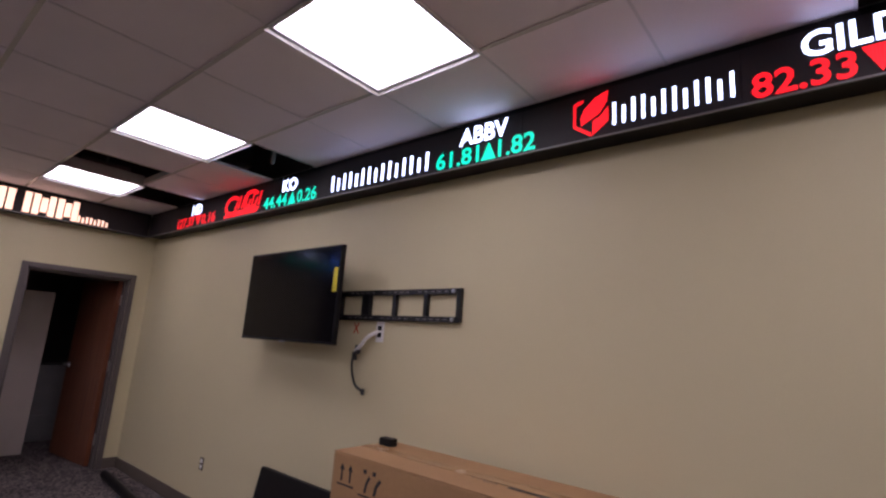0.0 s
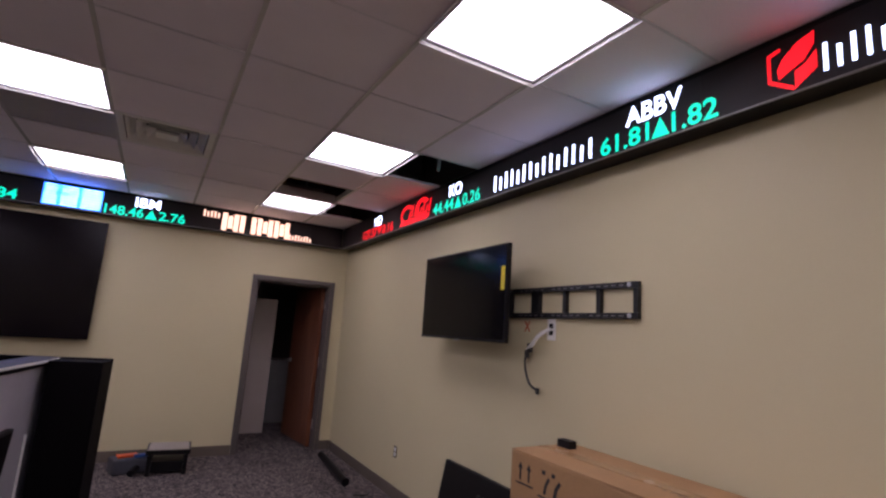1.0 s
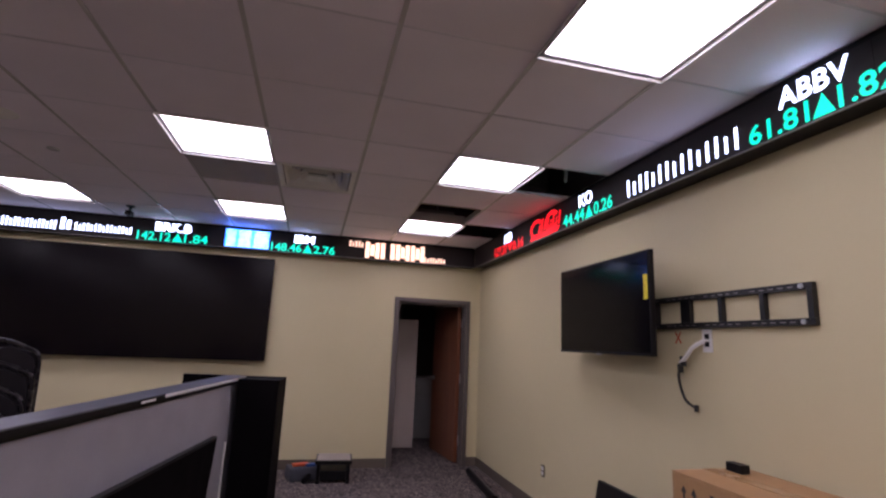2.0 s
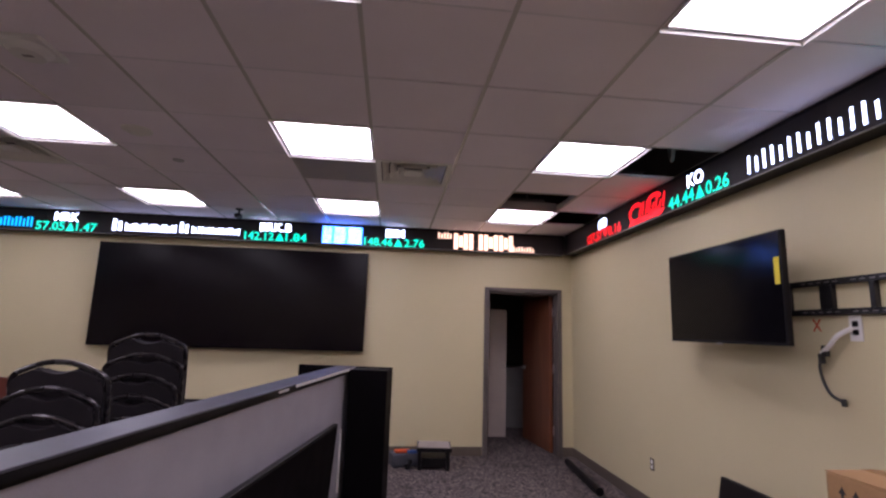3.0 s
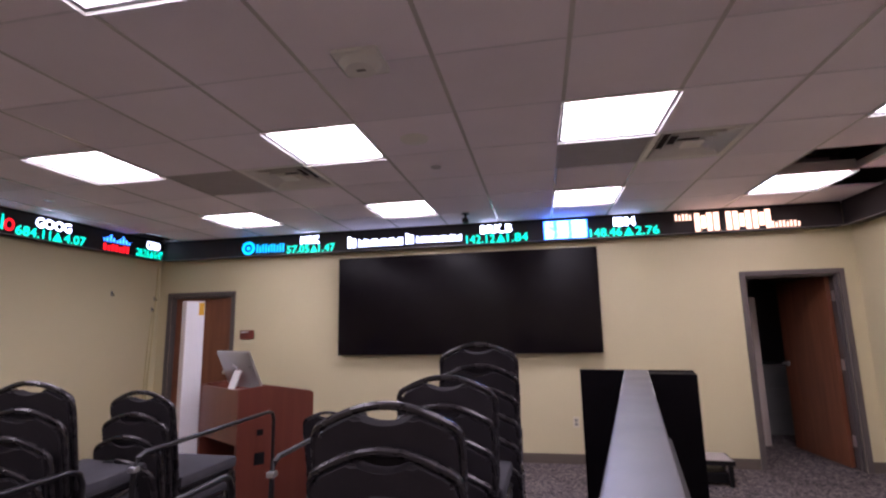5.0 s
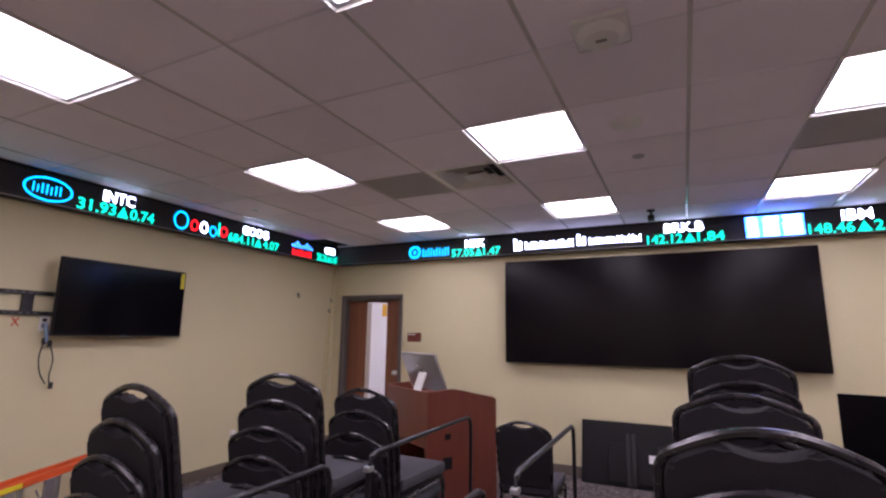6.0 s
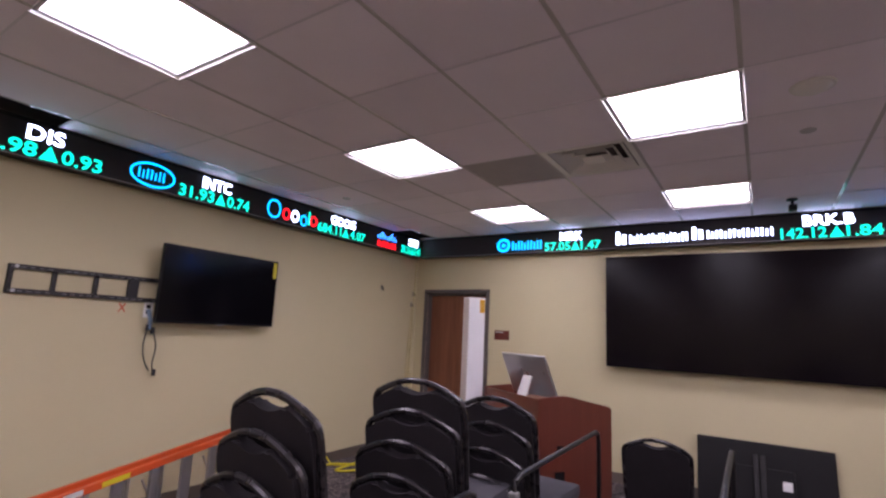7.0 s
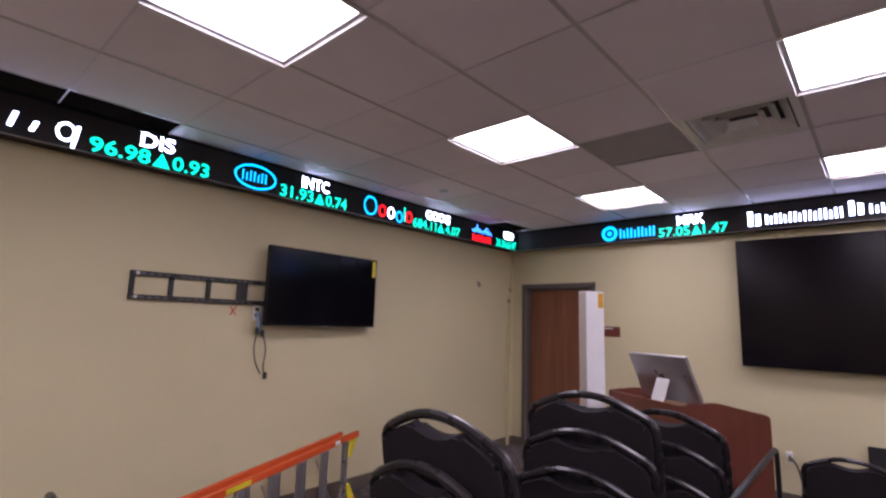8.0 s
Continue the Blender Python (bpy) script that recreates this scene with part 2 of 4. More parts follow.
# floor: room and the rooms behind the doors
structure("floor", boxed(-10.2, 1.6, BY - 0.2, 3.4, -0.12, 0.0), M_CARPET, "dark grey speckled loop-pile carpet", "floor")

# openings in the back wall: right door and left door
RD0, RD1, LD0, LD1, DH = -1.091, -0.189, -8.180, -7.270, 1.988
bm = bmesh.new()
for x0, x1, z0, z1 in ((LX - 0.15, LD0, 0, 3.3), (LD0, LD1, DH, 3.3), (LD1, RD0, 0, 3.3), (RD0, RD1, DH, 3.3), (RD1, RX + 0.15, 0, 3.3)):
    box(bm, x0, x1, 0.0, 0.15, z0, z1)
structure("wall_north", bm, M_WALL, "smooth beige painted wall with two door openings", "wall")
structure("wall_east", boxed(RX, RX + 0.15, BY - 0.15, 0, 0, 3.3), M_WALL, "smooth beige painted wall", "wall")
structure("wall_west", boxed(LX - 0.15, LX, BY - 0.15, 0, 0, 3.3), M_WALL, "smooth beige painted wall", "wall")
structure("wall_south", boxed(LX, RX, BY - 0.15, BY, 0, 3.3), M_WALL, "smooth beige painted wall", "wall")
structure("roof_slab", boxed(LX - 0.15, RX + 0.15, BY - 0.15, 0.15, 3.3, 3.42), M_PLENUM, "slab above the hung ceiling, its shade put into the colour", "ceiling")
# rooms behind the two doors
# right-hand room, its walls coloured dark to stand for the shade inside
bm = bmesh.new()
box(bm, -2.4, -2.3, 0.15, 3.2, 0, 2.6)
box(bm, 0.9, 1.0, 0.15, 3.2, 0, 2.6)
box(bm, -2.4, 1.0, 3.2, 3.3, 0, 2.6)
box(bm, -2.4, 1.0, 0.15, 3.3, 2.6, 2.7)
structure("wall_back_room", bm, M_DARKROOM, "plain wall of the unlit room behind the door, coloured dark for its shade", "wall")
bm = bmesh.new()
box(bm, LX - 0.6, LX - 0.5, 0.15, 1.6, 0, 2.6)
box(bm, -6.8, -6.7, 0.15, 1.6, 0, 2.6)
box(bm, LX - 0.6, -6.7, 1.6, 1.7, 0, 2.6)
box(bm, LX - 0.6, -6.7, 0.15, 1.7, 2.6, 2.7)
structure("wall_corridor", bm, M_WALL, "plain wall behind the closed door", "wall")

# vinyl base along the walls
bm = bmesh.new()
BH, BT = 0.105, 0.008
for x0, x1 in ((LD1 + 0.052, RD0 - 0.052), (RD1 + 0.052, -0.010)):
    box(bm, x0, x1, -BT, 0.0, 0, BH, 0.002)
box(bm, LX + 0.010, LD0 - 0.052, -BT, 0.0, 0, BH)
box(bm, RX - BT, RX, BY, 0, 0, BH, 0.002)
box(bm, LX, LX + BT, BY, 0, 0, BH, 0.002)
structure("baseboard", bm, M_BASE, "dark brown vinyl wall base", "baseboard")

# ceiling: tiles hung a little below the tees, some of them missing
def cell(i, j):
    return GX + i * G, GY + j * G


LIGHTS = [(-3 * k, -3 * r) for k in range(4) for r in range(5)]
VENTS = [(-2, -2), (-7, -2)]
GRILLES = [(-3, -2), (-8, -2)]
GONE = [(1, -3), (0, -1), (1, 0), (-12, -6), (-12, -7), (-12, 1), (1, -9)]
bm = bmesh.new()
tees, cross = [], []
gap = 0.004
i0, i1 = -12, 2
j0, j1 = -14, 2
rng = random.Random(4)
for i in range(i0, i1 + 1):
    for j in range(j0, j1 + 1):
        x, y = cell(i, j)
        xa, xb, ya, yb = max(x, LX), min(x + G, RX), max(y, BY), min(y + G, 0.0)
        if xb - xa < 0.03 or yb - ya < 0.03 or any((i, j) in s for s in (LIGHTS, VENTS, GRILLES, GONE)):
            continue
        dz = rng.uniform(-0.0015, 0.0015)
        box(bm, xa + gap * (xa > LX), xb - gap * (xb < RX), ya + gap * (ya > BY), yb - gap * (yb < 0), CH - 0.006 + dz, CH + 0.012 + dz)
for i in range(i0, i1 + 2):
    x = GX + i * G
    if LX < x < RX:
        one = boxed(x - 0.010, x + 0.010, BY, 0, CH - 0.0095, CH - 0.0078)
        box(one, x - 0.001, x + 0.001, BY, 0, CH - 0.0078, CH + 0.05)
        tees.append(one)
for j in range(j0, j1 + 2):
    y = GY + j * G
    if BY < y < 0:
        cross.append(boxed(LX, RX, y - 0.0055, y + 0.0055, CH - 0.0092, CH - 0.0076))
structure("ceiling", bm, M_TILE, "white mineral-fibre ceiling tiles with some missing", "ceiling")
grid = tagged(new("ceiling_grid"), "thin painted metal ceiling grid", "ceiling grid", kind="structure")
for one in tees:
    part("tee", one, M_TEE, grid)
for one in cross:
    part("tee", one, M_TEE_X, grid)

# metal door frames with a stop, each part butted
def door_frame(name, a, b, top):
    f = 0.05
    bm = bmesh.new()
    for x0, x1 in ((a - f, a), (b, b + f)):
        box(bm, x0, x1, -0.022, 0.0, 0, top + f, 0.003)
    box(bm, a, b, -0.022, 0.0, top, top + f, 0.003)
    for x0, x1 in ((a, a + 0.012), (b - 0.012, b)):
        box(bm, x0, x1, 0.002, 0.15, 0, top)
    box(bm, a + 0.012, b - 0.012, 0.002, 0.15, top - 0.012, top)
    box(bm, a + 0.012, a + 0.03, 0.045, 0.06, 0, top - 0.012)
    box(bm, b - 0.03, b - 0.012, 0.045, 0.06, 0, top - 0.012)
    box(bm, a + 0.03, b - 0.03, 0.045, 0.06, top - 0.03, top - 0.012)
    return structure(name, bm, M_FRAME, "dark grey painted metal door frame", "door frame")


df = door_frame("door_frame_1", RD0, RD1, DH)
for z in (0.22, 0.98, 1.70):
    part("hinge", boxed(RD1 - 0.0145, RD1 - 0.0122, 0.085, 0.148, z, z + 0.11), M_ALU, df, "steel door hinge")
door_frame("door_frame_2", LD0, LD1, DH)


def door_leaf(name, m, label, w=0.86, side=1):
    d = thing(name, m, label, "door")
    leaf = part("leaf", boxed(0, w, 0, 0.045, 0.008, DH - 0.016, 0.003), M_DOOR, d)
    for y, s in ((-0.001, -1), (0.046, 1)):
        bm = bmesh.new()
        disc(bm, (w - 0.065, y, 0.99), 0.032, s * 0.008, 20, "y")
        disc(bm, (w - 0.065, y + s * 0.008, 0.99), 0.012, s * 0.035, 12, "y")
        disc(bm, (w - 0.065, y + s * 0.043, 0.99), 0.022, s * 0.012, 16, "y", 0.027)
        disc(bm, (w - 0.065, y + s * 0.055, 0.99), 0.027, s * 0.012, 16, "y", 0.016)
        part("knob", bm, M_ALU, leaf, "satin chrome door knob", True)
    for z in (0.25, 1.0, 1.75):
        part("hinge", boxed(-0.012, 0.004, -0.012 if side > 0 else 0.045, 0.0 if side > 0 else 0.057, z - 0.05, z + 0.05, 0.002), M_GREY, leaf)
    return tagged(d, kind="structure")


# right door stands open into the dark room, hinged at its right jamb
door_leaf("door_1", pose(RD1 - 0.016, 0.155, 0, 0, 0, 97), "brown wooden door standing open into a dark room", 0.88)
door_leaf("door_2", pose(LD0 + 0.018, 0.068, 0), "closed reddish-brown wooden door in a grey frame", LD1 - LD0 - 0.036)


# dark lining added over the walls so the void above the ceiling looks shaded
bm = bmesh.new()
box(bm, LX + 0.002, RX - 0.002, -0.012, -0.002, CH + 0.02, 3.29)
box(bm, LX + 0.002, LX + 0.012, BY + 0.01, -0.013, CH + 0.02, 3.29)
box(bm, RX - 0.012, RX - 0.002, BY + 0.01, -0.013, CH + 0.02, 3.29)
structure("trim", bm, M_PLENUM, "dark lining added to shade the void above the ceiling", "wall lining")

# ---- ceiling fixtures ----
def square_ring(bm, a, z, w, drop):
    """A sloping square louvre ring of half-size a."""
    o = [bm.verts.new((sx * a, sy * a, z)) for sx, sy in ((-1, -1), (1, -1), (1, 1), (-1, 1))]
    i = [bm.verts.new((sx * (a - w), sy * (a - w), z + drop)) for sx, sy in ((-1, -1), (1, -1), (1, 1), (-1, 1))]
    o2 = [bm.verts.new(v.co + Vector((0, 0, 0.003))) for v in o]
    i2 = [bm.verts.new(v.co + Vector((0, 0, 0.003))) for v in i]
    for k in range(4):
        n = (k + 1) % 4
        bm.faces.new((o[k], o[n], i[n], i[k]))
        bm.faces.new((o2[k], i2[k], i2[n], o2[n]))
        bm.faces.new((o[k], o2[k], o2[n], o[n]))
        bm.faces.new((i[k], i[n], i2[n], i2[k]))


def ring_of_boxes(bm, c, a, b, z0, z1):
    """A flat square frame about (c, c), from half-size a to half-size b."""
    for s in (-1, 1):
        box(bm, c - b, c + b, min(c + s * a, c + s * b), max(c + s * a, c + s * b), z0, z1)
        box(bm, min(c + s * a, c + s * b), max(c + s * a, c + s * b), c - a, c + a, z0, z1)


def ceiling_light(m):
    c = thing("ceiling_light", m, "square recessed ceiling light with a glowing white diffuser", "ceiling light", "ceiling lights")
    h = G / 2
    bm = bmesh.new()
    ring_of_boxes(bm, h, 0.2905, 0.3040, -0.0095, 0.0598)
    ring_of_boxes(bm, h, 0.2910, 0.3105, -0.0165, -0.0100)
    box(bm, 0.0, G, 0.0, G, 0.06, 0.075)
    part("frame", bm, M_LIGHTRIM, c, "grey painted metal rim")
    lip = bmesh.new()
    square_ring(lip, 0.3155, -0.0290, 0.0045, 0.0130)
    for v in lip.verts:
        v.co += Vector((h, h, 0))
    part("lip", lip, M_VENT, c, "thin white outer lip")
    part("diffuser", boxed(h - 0.2905, h + 0.2905, h - 0.2905, h + 0.2905, -0.006, 0.010), M_PANEL, c, "glowing white acrylic diffuser")
    return c


first = None
for i, j in LIGHTS:
    x, y = cell(i, j)
    if first is None:
        first = ceiling_light(pose(x, y, CH))
    else:
        copy_thing(first, pose(x, y, CH))


def ceiling_vent(m):
    v = thing("ceiling_vent", m, "white square louvred air diffuser set in the ceiling", "air vent", "ceiling vents")
    h = G / 2
    part("backing", boxed(-h + 0.01, h - 0.01, -h + 0.01, h - 0.01, 0.10, 0.11), M_PLENUM, v)
    bm = bmesh.new()
    for s in (-1, 1):
        box(bm, -h, h, s * h - (0.05 if s > 0 else 0), s * h + (0 if s > 0 else 0.05), -0.005, 0.003, 0.001)
        box(bm, s * h - (0.05 if s > 0 else 0), s * h + (0 if s > 0 else 0.05), -h + 0.05, h - 0.05, -0.005, 0.003, 0.001)
    part("frame", bm, M_VENT, v)
    for k, a in enumerate((0.245, 0.185, 0.125)):
        bm = bmesh.new()
        square_ring(bm, a, 0.0 - 0.006 * (k == 0), 0.05, 0.055)
        part("louvre", bm, M_VENT, v)
    bm = bmesh.new()
    box(bm, -0.07, 0.07, -0.07, 0.07, -0.004, 0.002, 0.001)
    part("centre_plate", bm, M_VENT, v)
    return v


v0 = ceiling_vent(pose(cell(*VENTS[0])[0] + G / 2, cell(*VENTS[0])[1] + G / 2, CH))
copy_thing(v0, pose(cell(*VENTS[1])[0] + G / 2, cell(*VENTS[1])[1] + G / 2, CH))


def return_grille(m):
    g = thing("return_grille", m, "darker grey perforated return-air panel in the ceiling", "air grille", "return grilles")
    part("plate", boxed(0.006, G - 0.006, 0.006, G - 0.006, -0.002, 0.008, 0.002), M_GRILLE, g)
    return g


g0 = return_grille(pose(*cell(*GRILLES[0]), CH))
copy_thing(g0, pose(*cell(*GRILLES[1]), CH))

# wireless box, loudspeaker, sprinklers, small camera
ap = thing("access_point", pose(-4.04, -3.84, CH - 0.006), "white rounded wireless access point on the ceiling", "access point")
bm = bmesh.new()
box(bm, -0.11, 0.11, -0.11, 0.11, -0.022, -0.002, 0.018)
disc(bm, (0, 0, -0.022), 0.098, -0.030, 28, "z", 0.070)
part("housing", bm, M_WHITE, ap, smooth=True)
part("badge", boxed(-0.022, 0.022, -0.010, 0.010, -0.0535, -0.0525), M_GREY, ap, "small grey badge")
sp = thing("ceiling_speaker", pose(-4.04, -2.86, CH - 0.006), "round white ceiling loudspeaker with a domed grille", "loudspeaker")
bm = bmesh.new()
disc(bm, (0, 0, 0), 0.095, -0.008, 32, "z", 0.09)
part("ring", bm, M_VENT, sp, smooth=True)
bm = bmesh.new()
disc(bm, (0, 0, -0.008), 0.078, -0.022, 32, "z", 0.045)
part("grille", bm, M_VENT, sp, smooth=True)
for x, y in ((-4.02, -2.266), (-7.67, -2.237)):
    s = thing("sprinkler", pose(x, y, CH - 0.006), "small recessed round sprinkler cap in the ceiling", "sprinkler", "sprinklers")
    bm = bmesh.new()
    disc(bm, (0, 0, 0), 0.042, -0.006, 20, "z", 0.038)
    part("cap", bm, M_LIGHTRIM, s, smooth=True)
dc = thing("security_camera", pose(-4.03, -0.67, CH - 0.006), "small black camera on a ceiling stem", "camera")
bm = bmesh.new()
disc(bm, (0, 0, 0), 0.04, -0.012, 20)
part("mount_plate", bm, M_BLACK, dc)
bm = bmesh.new()
disc(bm, (0, 0, -0.012), 0.012, -0.05, 12)
part("stem", bm, M_BLACK, dc)
part("camera_body", boxed(-0.03, 0.03, -0.06, 0.04, -0.105, -0.058, 0.008), M_BLACK, dc, smooth=True)

# above the missing tiles: a duct, a cable tray and a loop of cable
bm = bmesh.new()
box(bm, -1.6, 0.0, -2.0, -1.5, 3.0, 3.28, 0.01)
tagged(part("air_duct", bm, M_GREY), "grey sheet-metal duct above the missing ceiling tiles", "duct")
tagged(part("hanging_cable", tubed([(-0.45 + 0.02 * k, -3.15 + 0.04 * k, 3.0 - 0.24 * math.sin(k * math.pi / 12)) for k in range(13)], 0.013, 6), M_GREY, smooth=True),
       "grey cable looping in the gap of the ceiling", "cable")


# made-up strip; its four white blocks stand for bright dots of light
cl = thing("junction_strip", pose(-1.03, -1.11, 2.86), "dark strip added to carry four white glints above the ceiling", "bracket")
part("strip", boxed(-0.06, 0.32, 0.0, 0.02, -0.02, 0.06), M_GREY, cl)
part("hanger", boxed(0.12, 0.14, 0.004, 0.016, 0.06, 0.44), M_GREY, cl)
for k in range(4):
    part("painted_glint", boxed(k * 0.068, k * 0.068 + 0.03, -0.012, -0.001, -0.01, 0.02, 0.003), M_WHITE, cl, "small white block standing for a glint")


# ---- LED ticker ----
TZ0, TZ1, TD, TB = 2.472, 2.733, 0.140, 2.435   # lower and upper edge, depth, base line of the lettering

WALLS = {  # a strip's own frame: u runs along the wall to the right as one faces it, v is height above the base line
    "north": pose(LX + TD, -TD, TB),
    "east": pose(RX - TD, -TD, TB, 0, 0, -90),
    "west": pose(LX + TD, BY, TB, 0, 0, 90),
}
LENGTH = {"north": RX - LX - 2 * TD, "east": -BY - TD, "west": -BY - TD}


def ticker(wall):
    t = thing("led_ticker", WALLS[wall], "black LED ticker strip with glowing share prices along the wall top", "ticker display", "ticker strips")
    n = LENGTH[wall]
    part("housing", boxed(0, n, 0.004, TD - 0.002, TZ0 - TB, TZ1 - TB, 0.003), M_BLACK, t)
    k = 0
    while k * 0.96 < n - 0.01:     # screen modules with hairline joints
        part("screen_module", boxed(k * 0.96 + 0.001, min(n, (k + 1) * 0.96) - 0.001, 0.0, 0.0035, 0.040, 0.268), M_LEDFACE, t, "matt black diode face")
        k += 1
    part("trim", boxed(0, n, -0.006, 0.0035, 0.030, 0.0385, 0.002), M_GREY, t, "thin grey lower trim")
    return t


def flat(bm_polys):
    bm = bmesh.new()
    for poly in bm_polys:
        a = [bm.verts.new((u, -0.003, v)) for u, v in poly]
        bm.faces.new(a)
    return bm


def islands(bm):
    """The separate pieces of a flat mesh, each as a bmesh of its own."""
    left, out = set(bm.faces), []
    while left:
        todo, found = [next(iter(sorted(left, key=lambda f: f.index)))], set()
        while todo:
            f = todo.pop()
            if f in found:
                continue
            found.add(f)
            todo += [g for e in f.edges for g in e.link_faces if g not in found]
        left -= found
        one, made = bmesh.new(), {}
        for f in sorted(found, key=lambda q: q.index):
            for v in f.verts:
                if v not in made:
                    made[v] = one.verts.new(v.co)
            one.faces.new([made[v] for v in f.verts])
        out.append(one)
    return out


def lit(t, name, polys, colour):
    bm = flat(polys)
    bmesh.ops.remove_doubles(bm, verts=bm.verts, dist=1e-5)
    bm.faces.index_update()
    for one in islands(bm):
        part(name, one, LED[colour], t, colour + " glowing shape")
    bm.free()


def rect(u0, u1, v0, v1, slant=0.0):
    return [(u0, v0), (u1, v0), (u1 + slant, v1), (u0 + slant, v1)]


def oval(u, v, a, b, n=20):
    return [(u + a * math.cos(k * math.tau / n), v + b * math.sin(k * math.tau / n)) for k in range(n)]


def ring(u, v, a, b, w, n=20, start=0.0, span=1.0):
    """An oval outline as a row of small quads."""
    out = []
    for k in range(round(n * span)):
        p, q = start + k * math.tau / n, start + (k + 1) * math.tau / n
        out.append([(u + a * math.cos(p), v + b * math.sin(p)), (u + a * math.cos(q), v + b * math.sin(q)),
                    (u + (a - w) * math.cos(q), v + (b - w) * math.sin(q)), (u + (a - w) * math.cos(p), v + (b - w) * math.sin(p))])
    return out


def words(t, text, u0, u1, v0, v1, colour):
    """Lettering from the built-in font, fitted to a width and a height."""
    cu = bpy.data.curves.new("lettering", "FONT")
    cu.body, cu.resolution_u, cu.offset = text, 3, 0.018
    tmp = bpy.data.objects.new("lettering", cu)
    scene.collection.objects.link(tmp)
    bpy.context.view_layer.update()
    me = bpy.data.meshes.new_from_object(tmp.evaluated_get(bpy.context.evaluated_depsgraph_get()))
    bpy.data.objects.remove(tmp)
    bpy.data.curves.remove(cu)
    xs, ys = [v.co.x for v in me.vertices], [v.co.y for v in me.vertices]
    a, b, c, d = min(xs), max(xs), min(ys), max(ys)
    for v in me.vertices:
        v.co = (u0 + (v.co.x - a) / (b - a) * (u1 - u0), -0.003, v0 + (v.co.y - c) / (d - c) * (v1 - v0))
    bm = bmesh.new()
    bm.from_mesh(me)
    bpy.data.meshes.remove(me)
    bm.faces.index_update()
    for one in islands(bm):
        part("character", one, LED[colour], t, colour + " glowing character")
    bm.free()


SY0, SY1, NU0, NU1 = 0.158, 0.258, 0.046, 0.146   # rows of symbols and of numbers


def quote(t, symbol, s0, s1, price, change, n0, n1, colour="green"):
    words(t, symbol, s0, s1, SY0, SY1, "white")
    n = n1 - n0
    words(t, price, n0, n0 + 0.47 * n, NU0, NU1, colour)
    a = n0 + 0.49 * n
    up = colour == "green"
    lit(t, "arrow", [[(a, NU0 if up else NU1), (a + 0.15 * n, NU0 if up else NU1), (a + 0.075 * n, NU1 if up else NU0)]], colour)
    words(t, change, n0 + 0.66 * n, n1, NU0, NU1, colour)


def bars(u0, u1, v0, v1, n, fill=0.46):
    """A line of plain upright bars, every third one lower."""
    w = (u1 - u0) / n
    return [rect(u0 + k * w, u0 + k * w + fill * w, v0, v1 - (0.22 * (v1 - v0) if k % 3 == 1 else 0)) for k in range(n)]


# back wall
t = ticker("north")
U = lambda x: x - LX - TD
lit(t, "round_mark", ring(U(-6.974), 0.141, 0.092, 0.088, 0.034, 14) + [oval(U(-6.974), 0.141, 0.028, 0.028, 8)], "cyan")
lit(t, "brand_bar", bars(U(-6.857), U(-6.451), 0.075, 0.185, 10, 0.5), "cyan")
quote(t, "MRK", U(-6.242), U(-5.978), "57.05", "1.47", U(-6.431), U(-5.773))
lit(t, "brand_bar", bars(U(-5.601), U(-5.474), 0.075, 0.215, 2, 0.62) + bars(U(-5.459), U(-4.872), 0.08, 0.172, 16)
    + bars(U(-4.850), U(-4.731), 0.088, 0.215, 2, 0.62) + bars(U(-4.715), U(-4.146), 0.09, 0.170, 15), "white")
quote(t, "BRK.B", U(-3.933), U(-3.561), "142.12", "1.84", U(-4.106), U(-3.377))
lit(t, "brand_block", [rect(U(-3.194), U(-2.708), 0.052 + k * 0.0262, 0.0745 + k * 0.0262) for k in range(8)], "blue")
lit(t, "brand_stripe", [rect(a, b, 0.0600 + k * 0.0262, 0.0680 + k * 0.0262) for k in range(8)
                        for a, b in ((U(-3.180), U(-3.082)), (U(-3.047), U(-2.914)), (U(-2.880), U(-2.722)))], "white")
quote(t, "IBM", U(-2.421), U(-2.192), "148.46", "2.76", U(-2.683), U(-1.941))
lit(t, "brand_bar", bars(U(-1.769), U(-1.587), 0.178, 0.252, 5, 0.55) + [rect(U(-1.571) + k * 0.1922 + j * 0.062, U(-1.571) + k * 0.1922 + j * 0.062 + 0.052, 0.05 + 0.03 * (j == 1), 0.252 - 0.03 * (j == 1))
    for k in range(4) for j in range(3) if (k, j) != (1, 1)] + bars(U(-0.813), U(-0.531), 0.05, 0.118, 8, 0.55), "peach")

# right-hand wall: u runs toward the camera
t = ticker("east")
V = lambda y: -y - TD
quote(t, "HD", V(-1.202), V(-1.400), "127.37", "0.16", V(-0.900), V(-1.703), "red")
lit(t, "brand_script", [rect(V(-1.856), V(-2.414), 0.050, 0.092, 0.06)] + ring(V(-2.010), 0.150, 0.135, 0.092, 0.034, 18, 0.6, 0.8) + ring(V(-2.318), 0.165, 0.135, 0.092, 0.034, 18, 0.6, 0.8)
    + [rect(V(-2.048) + 0.055 * k, V(-2.072) + 0.055 * k, 0.105, 0.175 + 0.05 * (k % 2), 0.03) for k in range(8)], "red")
quote(t, "KO", V(-2.786), V(-2.977), "44.44", "0.26", V(-2.529), V(-3.238))
lit(t, "brand_bar", bars(V(-3.414), V(-4.356), 0.065, 0.180, 15, 0.30), "white")
quote(t, "ABBV", V(-4.541), V(-4.855), "61.81", "1.82", V(-4.377), V(-5.018))
